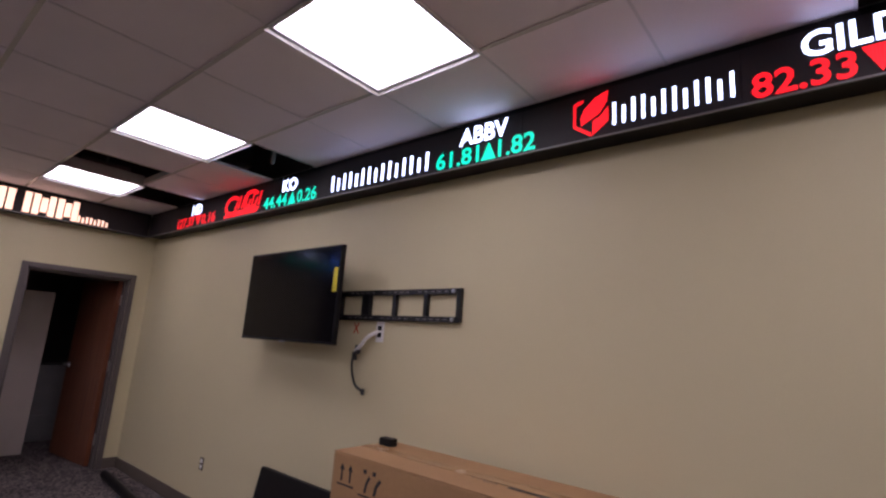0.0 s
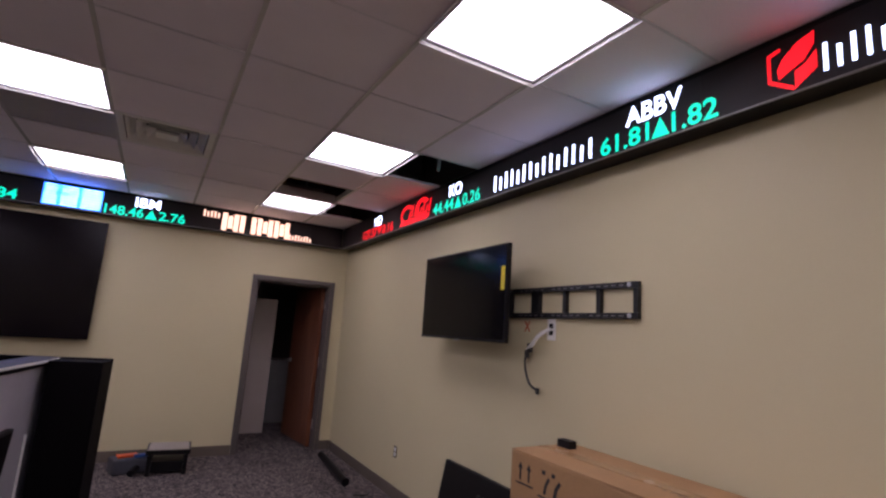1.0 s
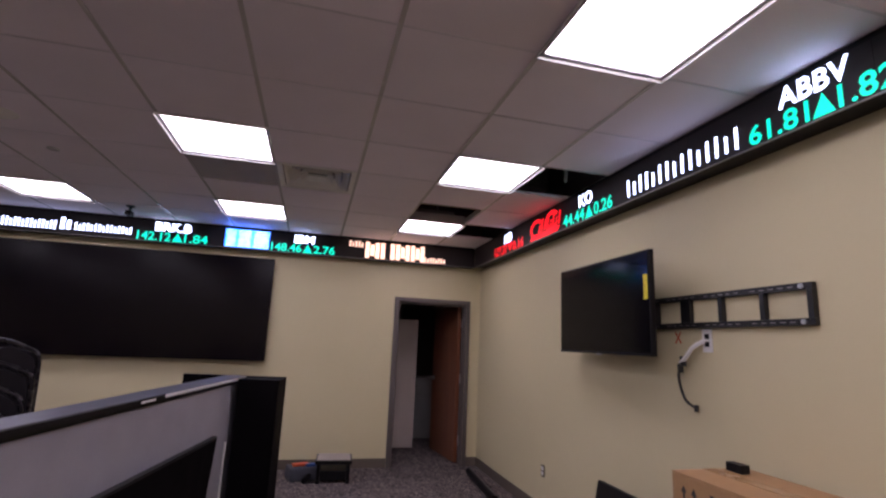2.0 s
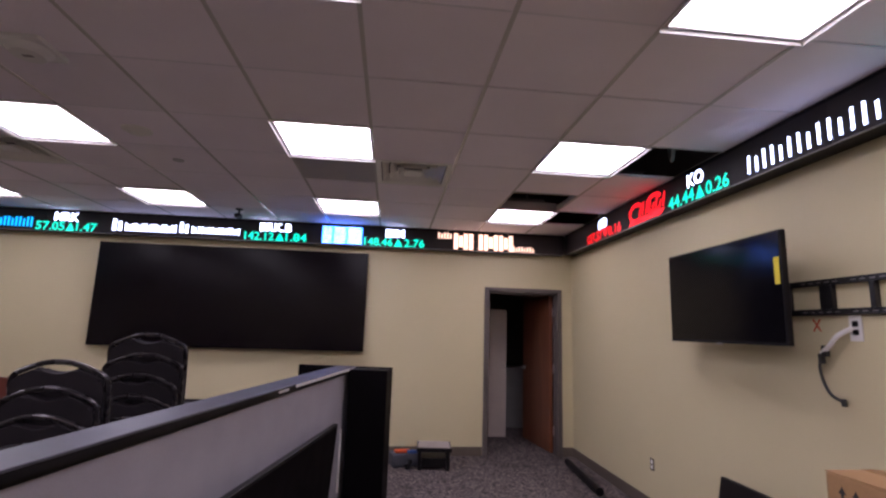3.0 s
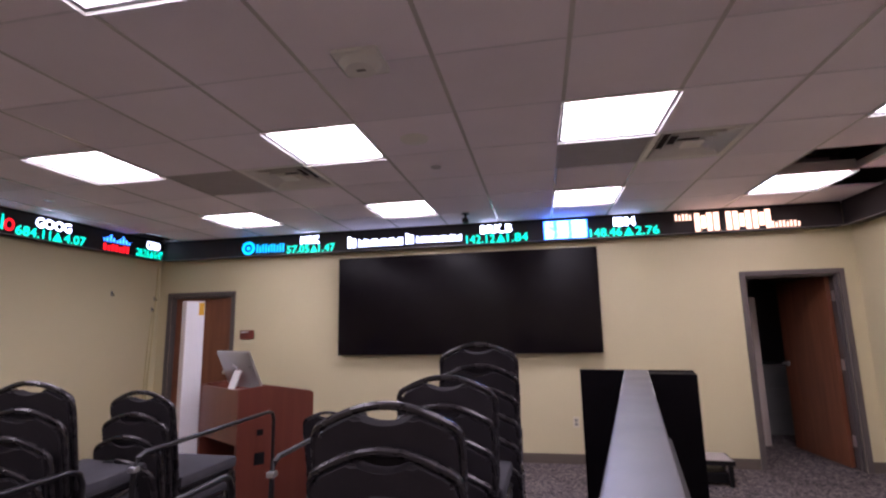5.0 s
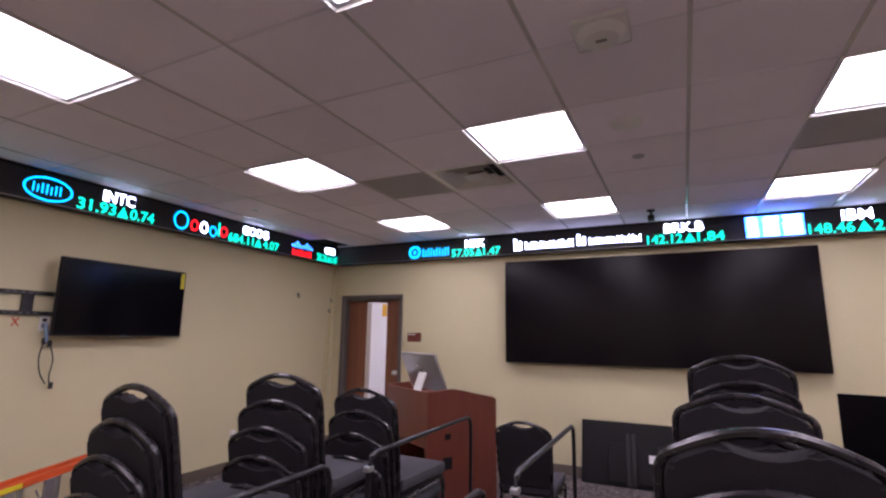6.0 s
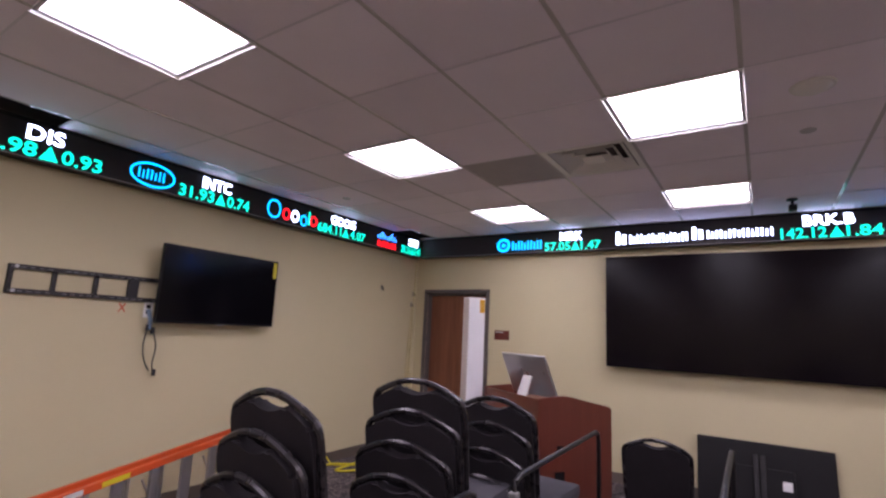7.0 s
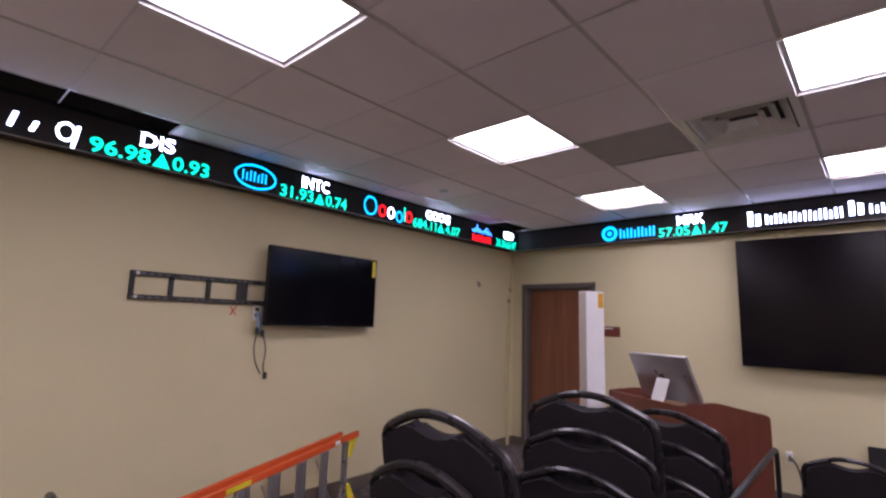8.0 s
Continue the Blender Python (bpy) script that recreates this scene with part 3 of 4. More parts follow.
lit(t, "brand_shield", [[(V(-5.218), 0.222), (V(-5.266), 0.236), (V(-5.266), 0.222), (V(-5.230), 0.210), (V(-5.230), 0.112), (V(-5.305), 0.062), (V(-5.305), 0.044), (V(-5.218), 0.104)],
                        [(V(-5.305), 0.044), (V(-5.384), 0.104), (V(-5.384), 0.175), (V(-5.348), 0.135), (V(-5.311), 0.118), (V(-5.311), 0.062)],
                        [(V(-5.256), 0.105), (V(-5.280), 0.118), (V(-5.343), 0.150), (V(-5.377), 0.200), (V(-5.382), 0.252), (V(-5.324), 0.232), (V(-5.271), 0.185), (V(-5.252), 0.145)]], "red")
lit(t, "brand_bar", bars(V(-5.404), V(-5.904), 0.076, 0.184, 12, 0.34), "white")
quote(t, "GILD", V(-6.089), V(-6.377), "82.33", "0.40", V(-5.932), V(-6.579), "red")

# left-hand wall: u runs away from the camera
t = ticker("west")
Wd = lambda y: y - BY
lit(t, "brand_script", [rect(Wd(-5.522) + k * 0.095, Wd(-5.497) + k * 0.095, 0.085, 0.145 + 0.03 * (k % 2), 0.02) for k in range(5)] + ring(Wd(-4.972), 0.13, 0.05, 0.06, 0.016) + [rect(Wd(-4.943), Wd(-4.923), 0.03, 0.18, 0.02)], "white")
quote(t, "DIS", Wd(-4.582), Wd(-4.371), "96.98", "0.93", Wd(-4.851), Wd(-4.131))
lit(t, "brand_ring", ring(Wd(-3.778), 0.145, 0.172, 0.098, 0.016, 28), "cyan")
lit(t, "brand_bar", bars(Wd(-3.888), Wd(-3.672), 0.105, 0.185, 7, 0.4), "cyan")
quote(t, "INTC", Wd(-3.374), Wd(-3.102), "31.93", "0.74", Wd(-3.567), Wd(-2.909))
for k, (c, r) in enumerate((("cyan", 0.082), ("red", 0.048), ("white", 0.048), ("cyan", 0.048), ("green", 0.03), ("red", 0.048))):
    u = Wd(-2.632) + (0.0, 0.150, 0.262, 0.374, 0.445, 0.510)[k]
    lit(t, "brand_ring", ring(u, 0.130 + (0.022 if k == 0 else 0) - (0.02 if k == 3 else 0), r, r + 0.012, 0.018, 18) if k != 4 else [rect(u - 0.01, u + 0.01, 0.075, 0.22)], c)
quote(t, "GOOG", Wd(-1.873), Wd(-1.489), "684.11", "4.07", Wd(-2.061), Wd(-1.307))
lit(t, "brand_lines", [rect(Wd(-1.083) + k * 0.045, Wd(-1.065) + k * 0.045, 0.155, 0.155 + h) for k, h in enumerate((0.03, 0.05, 0.085, 0.05, 0.03, 0.05, 0.085, 0.05, 0.03))], "blue")
lit(t, "brand_bar", bars(Wd(-1.073), Wd(-0.695), 0.05, 0.13, 7, 0.6), "red")
quote(t, "CSCO", Wd(-0.44), Wd(-0.22), "28.26", "0.47", Wd(-0.60), Wd(-0.16))


# ---- screens ----
vw = thing("video_wall", pose(-5.725, -0.096, 1.194), "large black video wall of six switched-off panels", "video wall")
VW, VH = 3.105, 1.187
part("mounting_frame", boxed(0.05, VW - 0.05, 0.02, 0.088, 0.05, VH - 0.05), M_BLACK, vw)
for r in range(2):
    for c in range(3):
        x, z = c * VW / 3, r * VH / 2
        p = part("panel", boxed(x + 0.0002, x + VW / 3 - 0.0002, -0.02, 0.02, z + 0.0002, z + VH / 2 - 0.0002), M_WALLSCREEN, vw)

TVW, TVH = 1.11, 0.63


def wall_tv(m, label_top):
    """A screen on an arm, its mounting rail, and what belongs to it. Local: x to the right as one faces it, y into the wall."""
    t = thing("television", m, "black flat television on a wall arm, switched off", "television", "wall televisions")
    case = part("case", boxed(-TVW / 2, TVW / 2, 0.0, 0.035, -TVH / 2, TVH / 2, 0.006), M_BLACK, t)
    part("screen", boxed(-TVW / 2 + 0.012, TVW / 2 - 0.012, -0.003, 0.001, -TVH / 2 + 0.018, TVH / 2 - 0.012), M_GLOSS, case, "glossy dark screen")
    part("lower_trim", boxed(-TVW / 2, TVW / 2, -0.004, 0.002, -TVH / 2, -TVH / 2 + 0.010, 0.001), M_BLACK, case)
    part("badge", boxed(-0.03, 0.03, -0.006, 0.0, -TVH / 2 - 0.008, -TVH / 2 + 0.004), M_ALU, case)
    part("energy_label", boxed(TVW / 2 - 0.054, TVW / 2 - 0.016, -0.0045, -0.0035, TVH / 2 - label_top - 0.15, TVH / 2 - label_top), M_YELLOW, case, "bright yellow energy label")
    bm = bmesh.new()
    box(bm, -0.3, 0.3, 0.035, 0.06, -0.22, 0.2, 0.012)
    part("back_shell", bm, M_BLACK, t)
    return t


def mount_rail(m, n=6, step=0.255):
    """A steel wall rail of square frames."""
    r = thing("mounting_rail", m, "black slotted steel television mounting rail on the wall", "mounting rail", "mounting rails")
    w, h = n * step, 0.19
    for z in (0.0, h - 0.032):
        bm = bmesh.new()
        box(bm, 0, w, -0.028, -0.002, z, z + 0.032, 0.002)
        part("rail", bm, M_STEEL_BLACK, r)
        for k in range(int(w / 0.05)):
            if k % 6 == 5:
                continue
            part("slot", boxed(k * 0.05 + 0.012, k * 0.05 + 0.040, -0.0295, -0.027, z + 0.012, z + 0.018), M_GREY, r)
    for k in range(n + 1):
        wd = 0.075 if k == n // 2 else 0.028
        x = min(max(k * step - wd / 2, 0.0), w - wd)
        part("upright", boxed(x, x + wd, -0.031, -0.002, 0.032, h - 0.032, 0.002), M_STEEL_BLACK, r)
    for x in (0.04, w - 0.05):
        for z in (0.016, h - 0.016):
            bm = bmesh.new()
            disc(bm, (x, -0.028, z), 0.012, -0.008, 10, "y")
            part("bolt", bm, M_ALU, r, "zinc bolt head")
    return r


# right-hand wall: facing it, x local runs toward the camera
mount_rail(pose(RX, -2.994, 1.627, 0, 0, -90))
rtv = wall_tv(pose(-0.222, -3.165, 1.773, 0, 0, -91), 0.15)
mount_rail(pose(LX, -4.51, 1.600, 0, 0, 90))
ltv = wall_tv(pose(-8.25, -3.056, 1.760, 0, 0, 91), 0.018)
for name, y0, x0, x1 in (("tv_arm", -3.25, -0.160, -0.032), ("tv_arm", -3.14, -8.353, -8.312)):
    a = thing(name, pose(0, y0, 1.70), "black steel swivel arm holding the television", "wall arm", "television arms")
    for z in (-0.06, 0.06):
        part("arm_bar", boxed(x0, x1, -0.02, 0.02, z - 0.015, z + 0.015, 0.004), M_STEEL_BLACK, a)
    part("pivot", boxed((x0 + x1) / 2 - 0.02, (x0 + x1) / 2 + 0.02, -0.03, 0.03, -0.09, 0.09, 0.004), M_STEEL_BLACK, a)


# ---- wall plates and cables ----
def wall_plate(m, label, w=0.07, h=0.115, holes=2, plate=None, socket=None):
    p = thing("wall_outlet", m, label, "wall outlet", "wall outlets")
    part("plate", boxed(-w / 2, w / 2, -0.007, -0.001, -h / 2, h / 2, 0.002), plate or M_IVORY, p)
    for k in range(holes):
        z = (k - (holes - 1) / 2) * 0.042
        part("socket", boxed(-0.016, 0.016, -0.009, -0.006, z - 0.014, z + 0.014, 0.001), socket or (M_GREY if plate is None else M_BLACK), p)
    return p


wall_plate(pose(RX, -1.873, 0.395, 0, 0, -90), "dark double wall outlet with white sockets low on the wall", 0.060, 0.100, plate=M_BASE, socket=M_WHITE)
wall_plate(pose(LX, -1.668, 0.38, 0, 0, 90), "ivory double wall outlet low on the wall")
wall_plate(pose(-5.42, 0, 0.41), "ivory double wall outlet low on the wall")
wall_plate(pose(-2.953, 0, 0.44), "ivory double wall outlet low on the wall")
wall_plate(pose(RX, -3.887, 1.56, 0, 0, -90), "white wall plate with plugged cables below the rail", 0.068, 0.13, 2, M_WHITE)
wall_plate(pose(LX, -3.604, 1.545, 0, 0, 90), "white wall plate with plugged cables below the rail", 0.068, 0.13, 2, M_WHITE)


def cable(name, pts, r, mat, label):
    fine = []
    for i in range(len(pts) - 1):
        p0, p1, p2, p3 = (Vector(pts[max(0, min(len(pts) - 1, k))]) for k in (i - 1, i, i + 1, i + 2))
        for s in range(6):
            u = s / 6
            fine.append(0.5 * (2 * p1 + (p2 - p0) * u + (2 * p0 - 5 * p1 + 4 * p2 - p3) * u * u + (3 * p1 - p0 - 3 * p2 + p3) * u ** 3))
    fine.append(Vector(pts[-1]))
    return tagged(part(name, tubed(fine, r, 7), mat, smooth=True), label, "cable")


cable("power_cable", [(-0.012, -3.877, 1.560), (-0.05, -3.827, 1.520), (-0.06, -3.787, 1.470), (-0.05, -3.727, 1.430)], 0.012, M_WHITE, "short white cables hanging from the wall plate")
cable("power_cable", [(-0.05, -3.747, 1.450), (-0.05, -3.707, 1.370), (-0.04, -3.707, 1.290), (-0.04, -3.747, 1.220), (-0.03, -3.807, 1.190)], 0.008, M_CABLE, "black power cable hanging down the wall")
for p, r in (((-0.05, -3.747, 1.440), 0.022), ((-0.045, -3.717, 1.400), 0.020), ((-0.03, -3.807, 1.188), 0.015)):
    bm = bmesh.new()
    box(bm, p[0] - r * 0.6, p[0] + r * 0.6, p[1] - r * 0.7, p[1] + r * 0.7, p[2] - r * 1.3, p[2] + r * 1.3, 0.006)
    tagged(part("cable_plug", bm, M_CABLE), "black moulded cable plug hanging at the wall", "plug")
cable("power_cable", [(LX + 0.012, -3.604, 1.542), (LX + 0.04, -3.594, 1.462), (LX + 0.04, -3.594, 1.392)], 0.016, M_PALEBLUE, "pale blue cable hanging from the wall plate")
cable("power_cable", [(LX + 0.04, -3.604, 1.392), (LX + 0.04, -3.622, 1.282), (LX + 0.04, -3.602, 1.162), (LX + 0.03, -3.548, 1.072)], 0.005, M_CABLE, "black power cable hanging down the wall")
cable("power_cable", [(LX + 0.04, -3.564, 1.392), (LX + 0.04, -3.524, 1.262), (LX + 0.04, -3.534, 1.132), (LX + 0.03, -3.514, 1.052)], 0.005, M_CABLE, "black power cable hanging down the wall")
for y, z in ((-3.604, 1.402), (-3.564, 1.382), (-3.514, 1.057)):
    tagged(part("cable_plug", boxed(LX + 0.028, LX + 0.052, y - 0.013, y + 0.013, z - 0.026, z + 0.026, 0.005), M_CABLE), "black moulded cable plug hanging at the wall", "plug")


def wall_mark(m):
    """A crossed tape mark on the wall."""
    x = thing("tape_mark", m, "small red cross marked on the wall", "mark", "wall marks")
    for s in (-1, 1):
        part("stroke", boxed(-0.04, 0.04, -0.002, -0.0005, -0.005, 0.005, m=pose(0, 0.0002 * s, 0, 0, 55 * s, 0)), M_RED, x)


wall_mark(pose(RX, -3.659, 1.575, 0, 0, -90))
wall_mark(pose(LX, -3.795, 1.549, 0, 0, 90))

# hooks and a yellow cord in the left corner
for y, z in ((-0.768, 1.995), (-0.085, 1.968), (-0.12, 1.82)):
    h = thing("wall_hook", pose(LX, y, z), "small dark hook screwed to the wall", "hook", "wall hooks")
    part("plate", boxed(0.0, 0.006, -0.012, 0.012, -0.03, 0.03, 0.002), M_GREY, h)
    part("hook", tubed([(0.004, 0, 0.01), (0.03, 0, 0.0), (0.035, 0, -0.025), (0.02, 0, -0.035)], 0.005, 6), M_STEEL_BLACK, h)
cable("yellow_cord", [(LX + 0.02, -0.07, 2.42), (LX + 0.02, -0.08, 2.0), (LX + 0.02, -0.10, 1.4), (LX + 0.03, -0.14, 0.7), (LX + 0.04, -0.15, 0.02)], 0.011, M_CABLE_Y, "pale yellow cord hanging down the corner of the wall")
cable("yellow_cord", [(LX + 0.02, -0.12, 1.80), (LX + 0.02, -0.16, 1.3), (LX + 0.03, -0.19, 0.7), (LX + 0.04, -0.18, 0.02)], 0.009, M_CABLE_Y, "pale yellow cord hanging down the corner of the wall")
cable("floor_cord", [(-8.25, -1.15, 0.012), (-8.12, -1.35, 0.012), (-8.08, -1.67, 0.012), (-7.9, -1.60, 0.03), (-7.95, -1.35, 0.012), (-8.2, -1.55, 0.03), (-8.3, -1.75, 0.012)], 0.011, M_YELLOW, "yellow extension cord coiled on the carpet")

tagged(part("cable_plug", boxed(LX + 0.009, LX + 0.045, -1.69, -1.646, 0.385, 0.425, 0.006), M_WHITE), "pale plug in the low wall outlet", "plug")
cable("yellow_cord", [(LX + 0.04, -1.668, 0.39), (LX + 0.09, -1.66, 0.30), (LX + 0.07, -1.62, 0.15), (LX + 0.14, -1.56, 0.02), (LX + 0.26, -1.48, 0.012)], 0.006, M_YELLOW, "yellow cord hanging from the wall outlet to the carpet")
tagged(part("cable_plug", boxed(-5.445, -5.395, -0.05, -0.009, 0.42, 0.46, 0.006), M_WHITE), "white plug in the low wall outlet", "plug")
cable("power_cable", [(-5.42, -0.05, 0.43), (-5.36, -0.09, 0.36), (-5.33, -0.10, 0.20), (-5.36, -0.12, 0.05), (-5.45, -0.2, 0.012), (-5.6, -0.5, 0.012)], 0.008, M_CABLE, "black power cable running from the outlet to the carpet")

sg = thing("room_sign", pose(-7.133, 0, 1.452), "small brown room sign beside the door", "sign")
part("plate", boxed(0, 0.20, -0.008, -0.001, -0.045, 0.07, 0.002), M_SIGN, sg)
part("text_bar", boxed(0.015, 0.12, -0.0095, -0.0085, 0.042, 0.054), M_WHITE, sg, "white line of small writing")


# ---- chairs ----
def back_outline(h, w):
    """Half-outline of a crown back from the seat to the peak, smoothed."""
    c = [(0.93, 0.0), (0.965, 0.25), (0.99, 0.50), (1.0, 0.70), (0.995, 0.80), (0.965, 0.845), (0.90, 0.878), (0.74, 0.915), (0.50, 0.960), (0.25, 0.991), (0.0, 1.0), (-0.25, 0.991)]
    out = []
    for i in range(len(c) - 2):
        p0, p1, p2, p3 = (Vector(c[max(0, k)]) for k in (i - 1, i, i + 1, i + 2))
        n = 1 if i < 2 else 3
        for s in range(n):
            u = s / n
            q = 0.5 * (2 * p1 + (p2 - p0) * u + (2 * p0 - 5 * p1 + 4 * p2 - p3) * u * u + (3 * p1 - p0 - 3 * p2 + p3) * u ** 3)
            out.append((q.x * w, q.y * h))
    return out + [(0.0, h)]


def banquet_chair(m):
    c = thing("banquet_chair", m, "black padded banquet chair with a tubular frame and handle slot", "chair", "stacked chairs")
    h, w = 0.445, 0.193
    # the back leans away from the seat: from (y -0.20, z 0.455) to (y -0.30, z 0.895)
    lean = pose(0, -0.205, 0.455, math.degrees(math.atan2(0.085, 0.445)), 0, 0)
    half = back_outline(h, w)
    loop = half + [(-x, z) for x, z in half[-2::-1]]
    pts = [lean @ Vector((x, 0, z)) for x, z in loop]
    legs = [Vector((0.176, -0.22, 0.0)), Vector((0.177, -0.205, 0.30))]
    path = legs + pts + [Vector((-p.x, p.y, p.z)) for p in legs[::-1]]
    part("back_frame", tubed(path, 0.0115, 8), M_TUBE, c, "dark grey metal tube", True)
    pad = []
    for x, z in loop:
        f = 0.955
        z2 = min(z - 0.012 * (z > 0.1), h - 0.012)
        pad.append((x * f, z2))
    dip = []
    for x, z in pad:
        if abs(x) < 0.075:
            z = min(z, h - 0.046 + 0.020 * (abs(x) / 0.075) ** 2)
        dip.append((x, z))
    # a handle slot below the tube, with a flat rim on each side
    bm = bmesh.new()
    prism(bm, dip, -0.020, 0.022, bevel=0.010)
    for v in bm.verts:
        v.co = lean @ v.co
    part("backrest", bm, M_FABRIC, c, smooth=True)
    bm = bmesh.new()
    box(bm, -0.205, 0.205, -0.20, 0.235, 0.405, 0.468, 0.022)
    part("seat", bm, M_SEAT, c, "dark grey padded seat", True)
    part("seat_pan", boxed(-0.195, 0.195, -0.19, 0.215, 0.388, 0.404), M_BLACK, c)
    for s in (-1, 1):
        part("front_leg", tubed([(s * 0.195, 0.25, 0.0), (s * 0.20, 0.205, 0.385), (s * 0.19, 0.17, 0.395)], 0.0125, 8), M_TUBE, c, smooth=True)
        part("side_rail", tubed([(s * 0.196, 0.19, 0.375), (s * 0.19, -0.20, 0.36)], 0.011, 8), M_TUBE, c, smooth=True)
    return c


STACKS = [  # place of the topmost backrest's crown, how many, turn
    (-5.441, -4.702, 5, -4), (-5.378, -4.108, 5, 3), (-5.326, -3.573, 4, -2),
    (-3.613, -3.28, 6, 2), (-3.672, -3.892, 5, -3), (-3.684, -4.589, 5, 2),
    (-6.43, -5.163, 2, -6), (-4.874, -2.272, 1, 4),
]
rng = random.Random(11)
first = None
for sx, sy, n, turn in STACKS:
    for k in range(n):
        up = n - 1 - k
        a = turn + rng.uniform(-1.5, 1.5)
        base = pose(sx + rng.uniform(-0.006, 0.006), sy - 0.034 * up, 0.1035 * k, 0, 0, a) @ pose(0, 0.292, 0)
        if first is None:
            first = banquet_chair(base)
        else:
            copy_thing(first, base)


# ---- tubular carts between the stacks ----
def side_cart(m):
    c = thing("chair_cart", m, "black tubular chair cart with tall side rails", "cart", "chair carts")
    L, W, H = 1.22, 0.67, 0.959
    for s in (-1, 1):
        x = s * W / 2
        p = [(x, -L / 2, 0.16), (x, -L / 2, H - 0.06), (x, -L / 2 + 0.02, H - 0.015), (x, -L / 2 + 0.06, H), (x, L / 2 - 0.06, H), (x, L / 2 - 0.02, H - 0.015), (x, L / 2, H - 0.06), (x, L / 2, 0.16)]
        part("side_rail", tubed(p, 0.012, 10), M_STEEL_BLACK, c, smooth=True)
        part("clamp", boxed(x - 0.018, x + 0.018, -L / 2 - 0.020, -L / 2 + 0.020, H - 0.072, H - 0.048, 0.007), M_ALU, c, "shiny metal clamp")
        part("base_bar", boxed(x - 0.02, x + 0.02, -L / 2 - 0.02, L / 2 + 0.02, 0.12, 0.16, 0.004), M_STEEL_BLACK, c)
        for y in (-L / 2 + 0.06, L / 2 - 0.06):
            bm = bmesh.new()
            disc(bm, (x - 0.016, y, 0.05), 0.05, 0.032, 20, "x")
            box(bm, x - 0.024, x - 0.018, y - 0.02, y + 0.02, 0.04, 0.12)
            box(bm, x + 0.018, x + 0.024, y - 0.02, y + 0.02, 0.04, 0.12)
            part("caster", bm, M_CABLE, c)
    for y in (-L / 2, L / 2):
        part("cross_bar", boxed(-W / 2 + 0.02, W / 2 - 0.02, y - 0.02, y + 0.02, 0.12, 0.16, 0.004), M_STEEL_BLACK, c)
    return c


cart = side_cart(pose(-4.785, -3.20, 0, 0, 0, 1))
copy_thing(cart, pose(-4.81, -4.63, 0, 0, 0, 1))


# ---- lectern with its computer ----
lec = thing("lectern", pose(-5.65, -2.23, 0, 0, 0, 58), "cherry-red wooden lectern with shaped side panels", "lectern")
LXW, LYW = 0.68, 0.76
side = [(0.0, 0.02), (LXW, 0.02), (LXW, 0.955), (LXW * 0.97, 0.975), (LXW * 0.42, 1.055), (LXW * 0.34, 1.062), (0.06, 1.052), (0.0, 1.045)]
outer = None
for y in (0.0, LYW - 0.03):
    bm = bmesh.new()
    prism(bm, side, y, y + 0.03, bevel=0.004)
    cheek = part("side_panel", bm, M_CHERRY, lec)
    outer = outer if y else cheek
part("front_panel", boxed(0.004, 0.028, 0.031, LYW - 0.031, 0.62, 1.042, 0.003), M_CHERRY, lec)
# black sheet standing in for the shade inside the open front
part("inner_shade", boxed(0.40, 0.425, 0.031, LYW - 0.031, 0.02, 0.70), M_BLACK, lec, "black inner panel giving the open inside its shade")
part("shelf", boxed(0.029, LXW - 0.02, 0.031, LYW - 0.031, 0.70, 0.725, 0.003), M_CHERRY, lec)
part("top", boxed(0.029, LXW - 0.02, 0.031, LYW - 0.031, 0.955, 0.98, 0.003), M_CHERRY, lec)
part("plinth", boxed(0.02, LXW - 0.03, 0.031, LYW - 0.031, 0.0, 0.08), M_BLACK, lec)
for z, h, w in ((0.70, 0.022, 0.05), (0.50, 0.045, 0.085)):
    part("cable_plate", boxed(0.19 - w / 2, 0.19 + w / 2, -0.006, -0.0005, z - h, z + h, 0.002), M_BLACK, outer, "black cable plate")
pc = thing("desktop_computer", pose(-5.827, -1.859, 0.981, 0, 0, -27), "silver all-in-one computer seen from behind on the lectern", "computer")
tilt = pose(0, 0.0, 0.05, 24, 0, 0)
shell = part("case", boxed(-0.255, 0.255, -0.012, 0.012, 0.0, 0.335, 0.008, m=tilt), M_ALU, pc)
part("screen", boxed(-0.245, 0.245, 0.0125, 0.0145, 0.06, 0.325, m=tilt), M_GLOSS, shell, "dark screen")
part("neck", boxed(-0.055, 0.055, -0.10, -0.085, 0.0, 0.17, 0.004, m=pose(0, -0.05, 0.0, -22, 0, 0)), M_WHITE, pc, "white stand leg")
part("foot", boxed(-0.085, 0.085, -0.13, 0.06, 0.0, 0.008, 0.003), M_ALU, pc)

tall = thing("storage_box", pose(-6.44, -1.79, 0, 0, 0, 58), "tall narrow white box standing beside the lectern", "box")
part("carton", boxed(-0.08, 0.08, -0.055, 0.055, 0, 1.79, 0.004), M_WHITEBOARD, tall)
part("sticker", boxed(0.026, 0.074, -0.0565, -0.0555, 1.66, 1.775), M_AMBER, tall, "amber yellow sticker")
# this narrow side is beige, the rest of the box white
part("beige_side", boxed(-0.0815, -0.0805, -0.05, 0.05, 0.01, 1.78), M_BEIGE, tall, "beige narrow side")


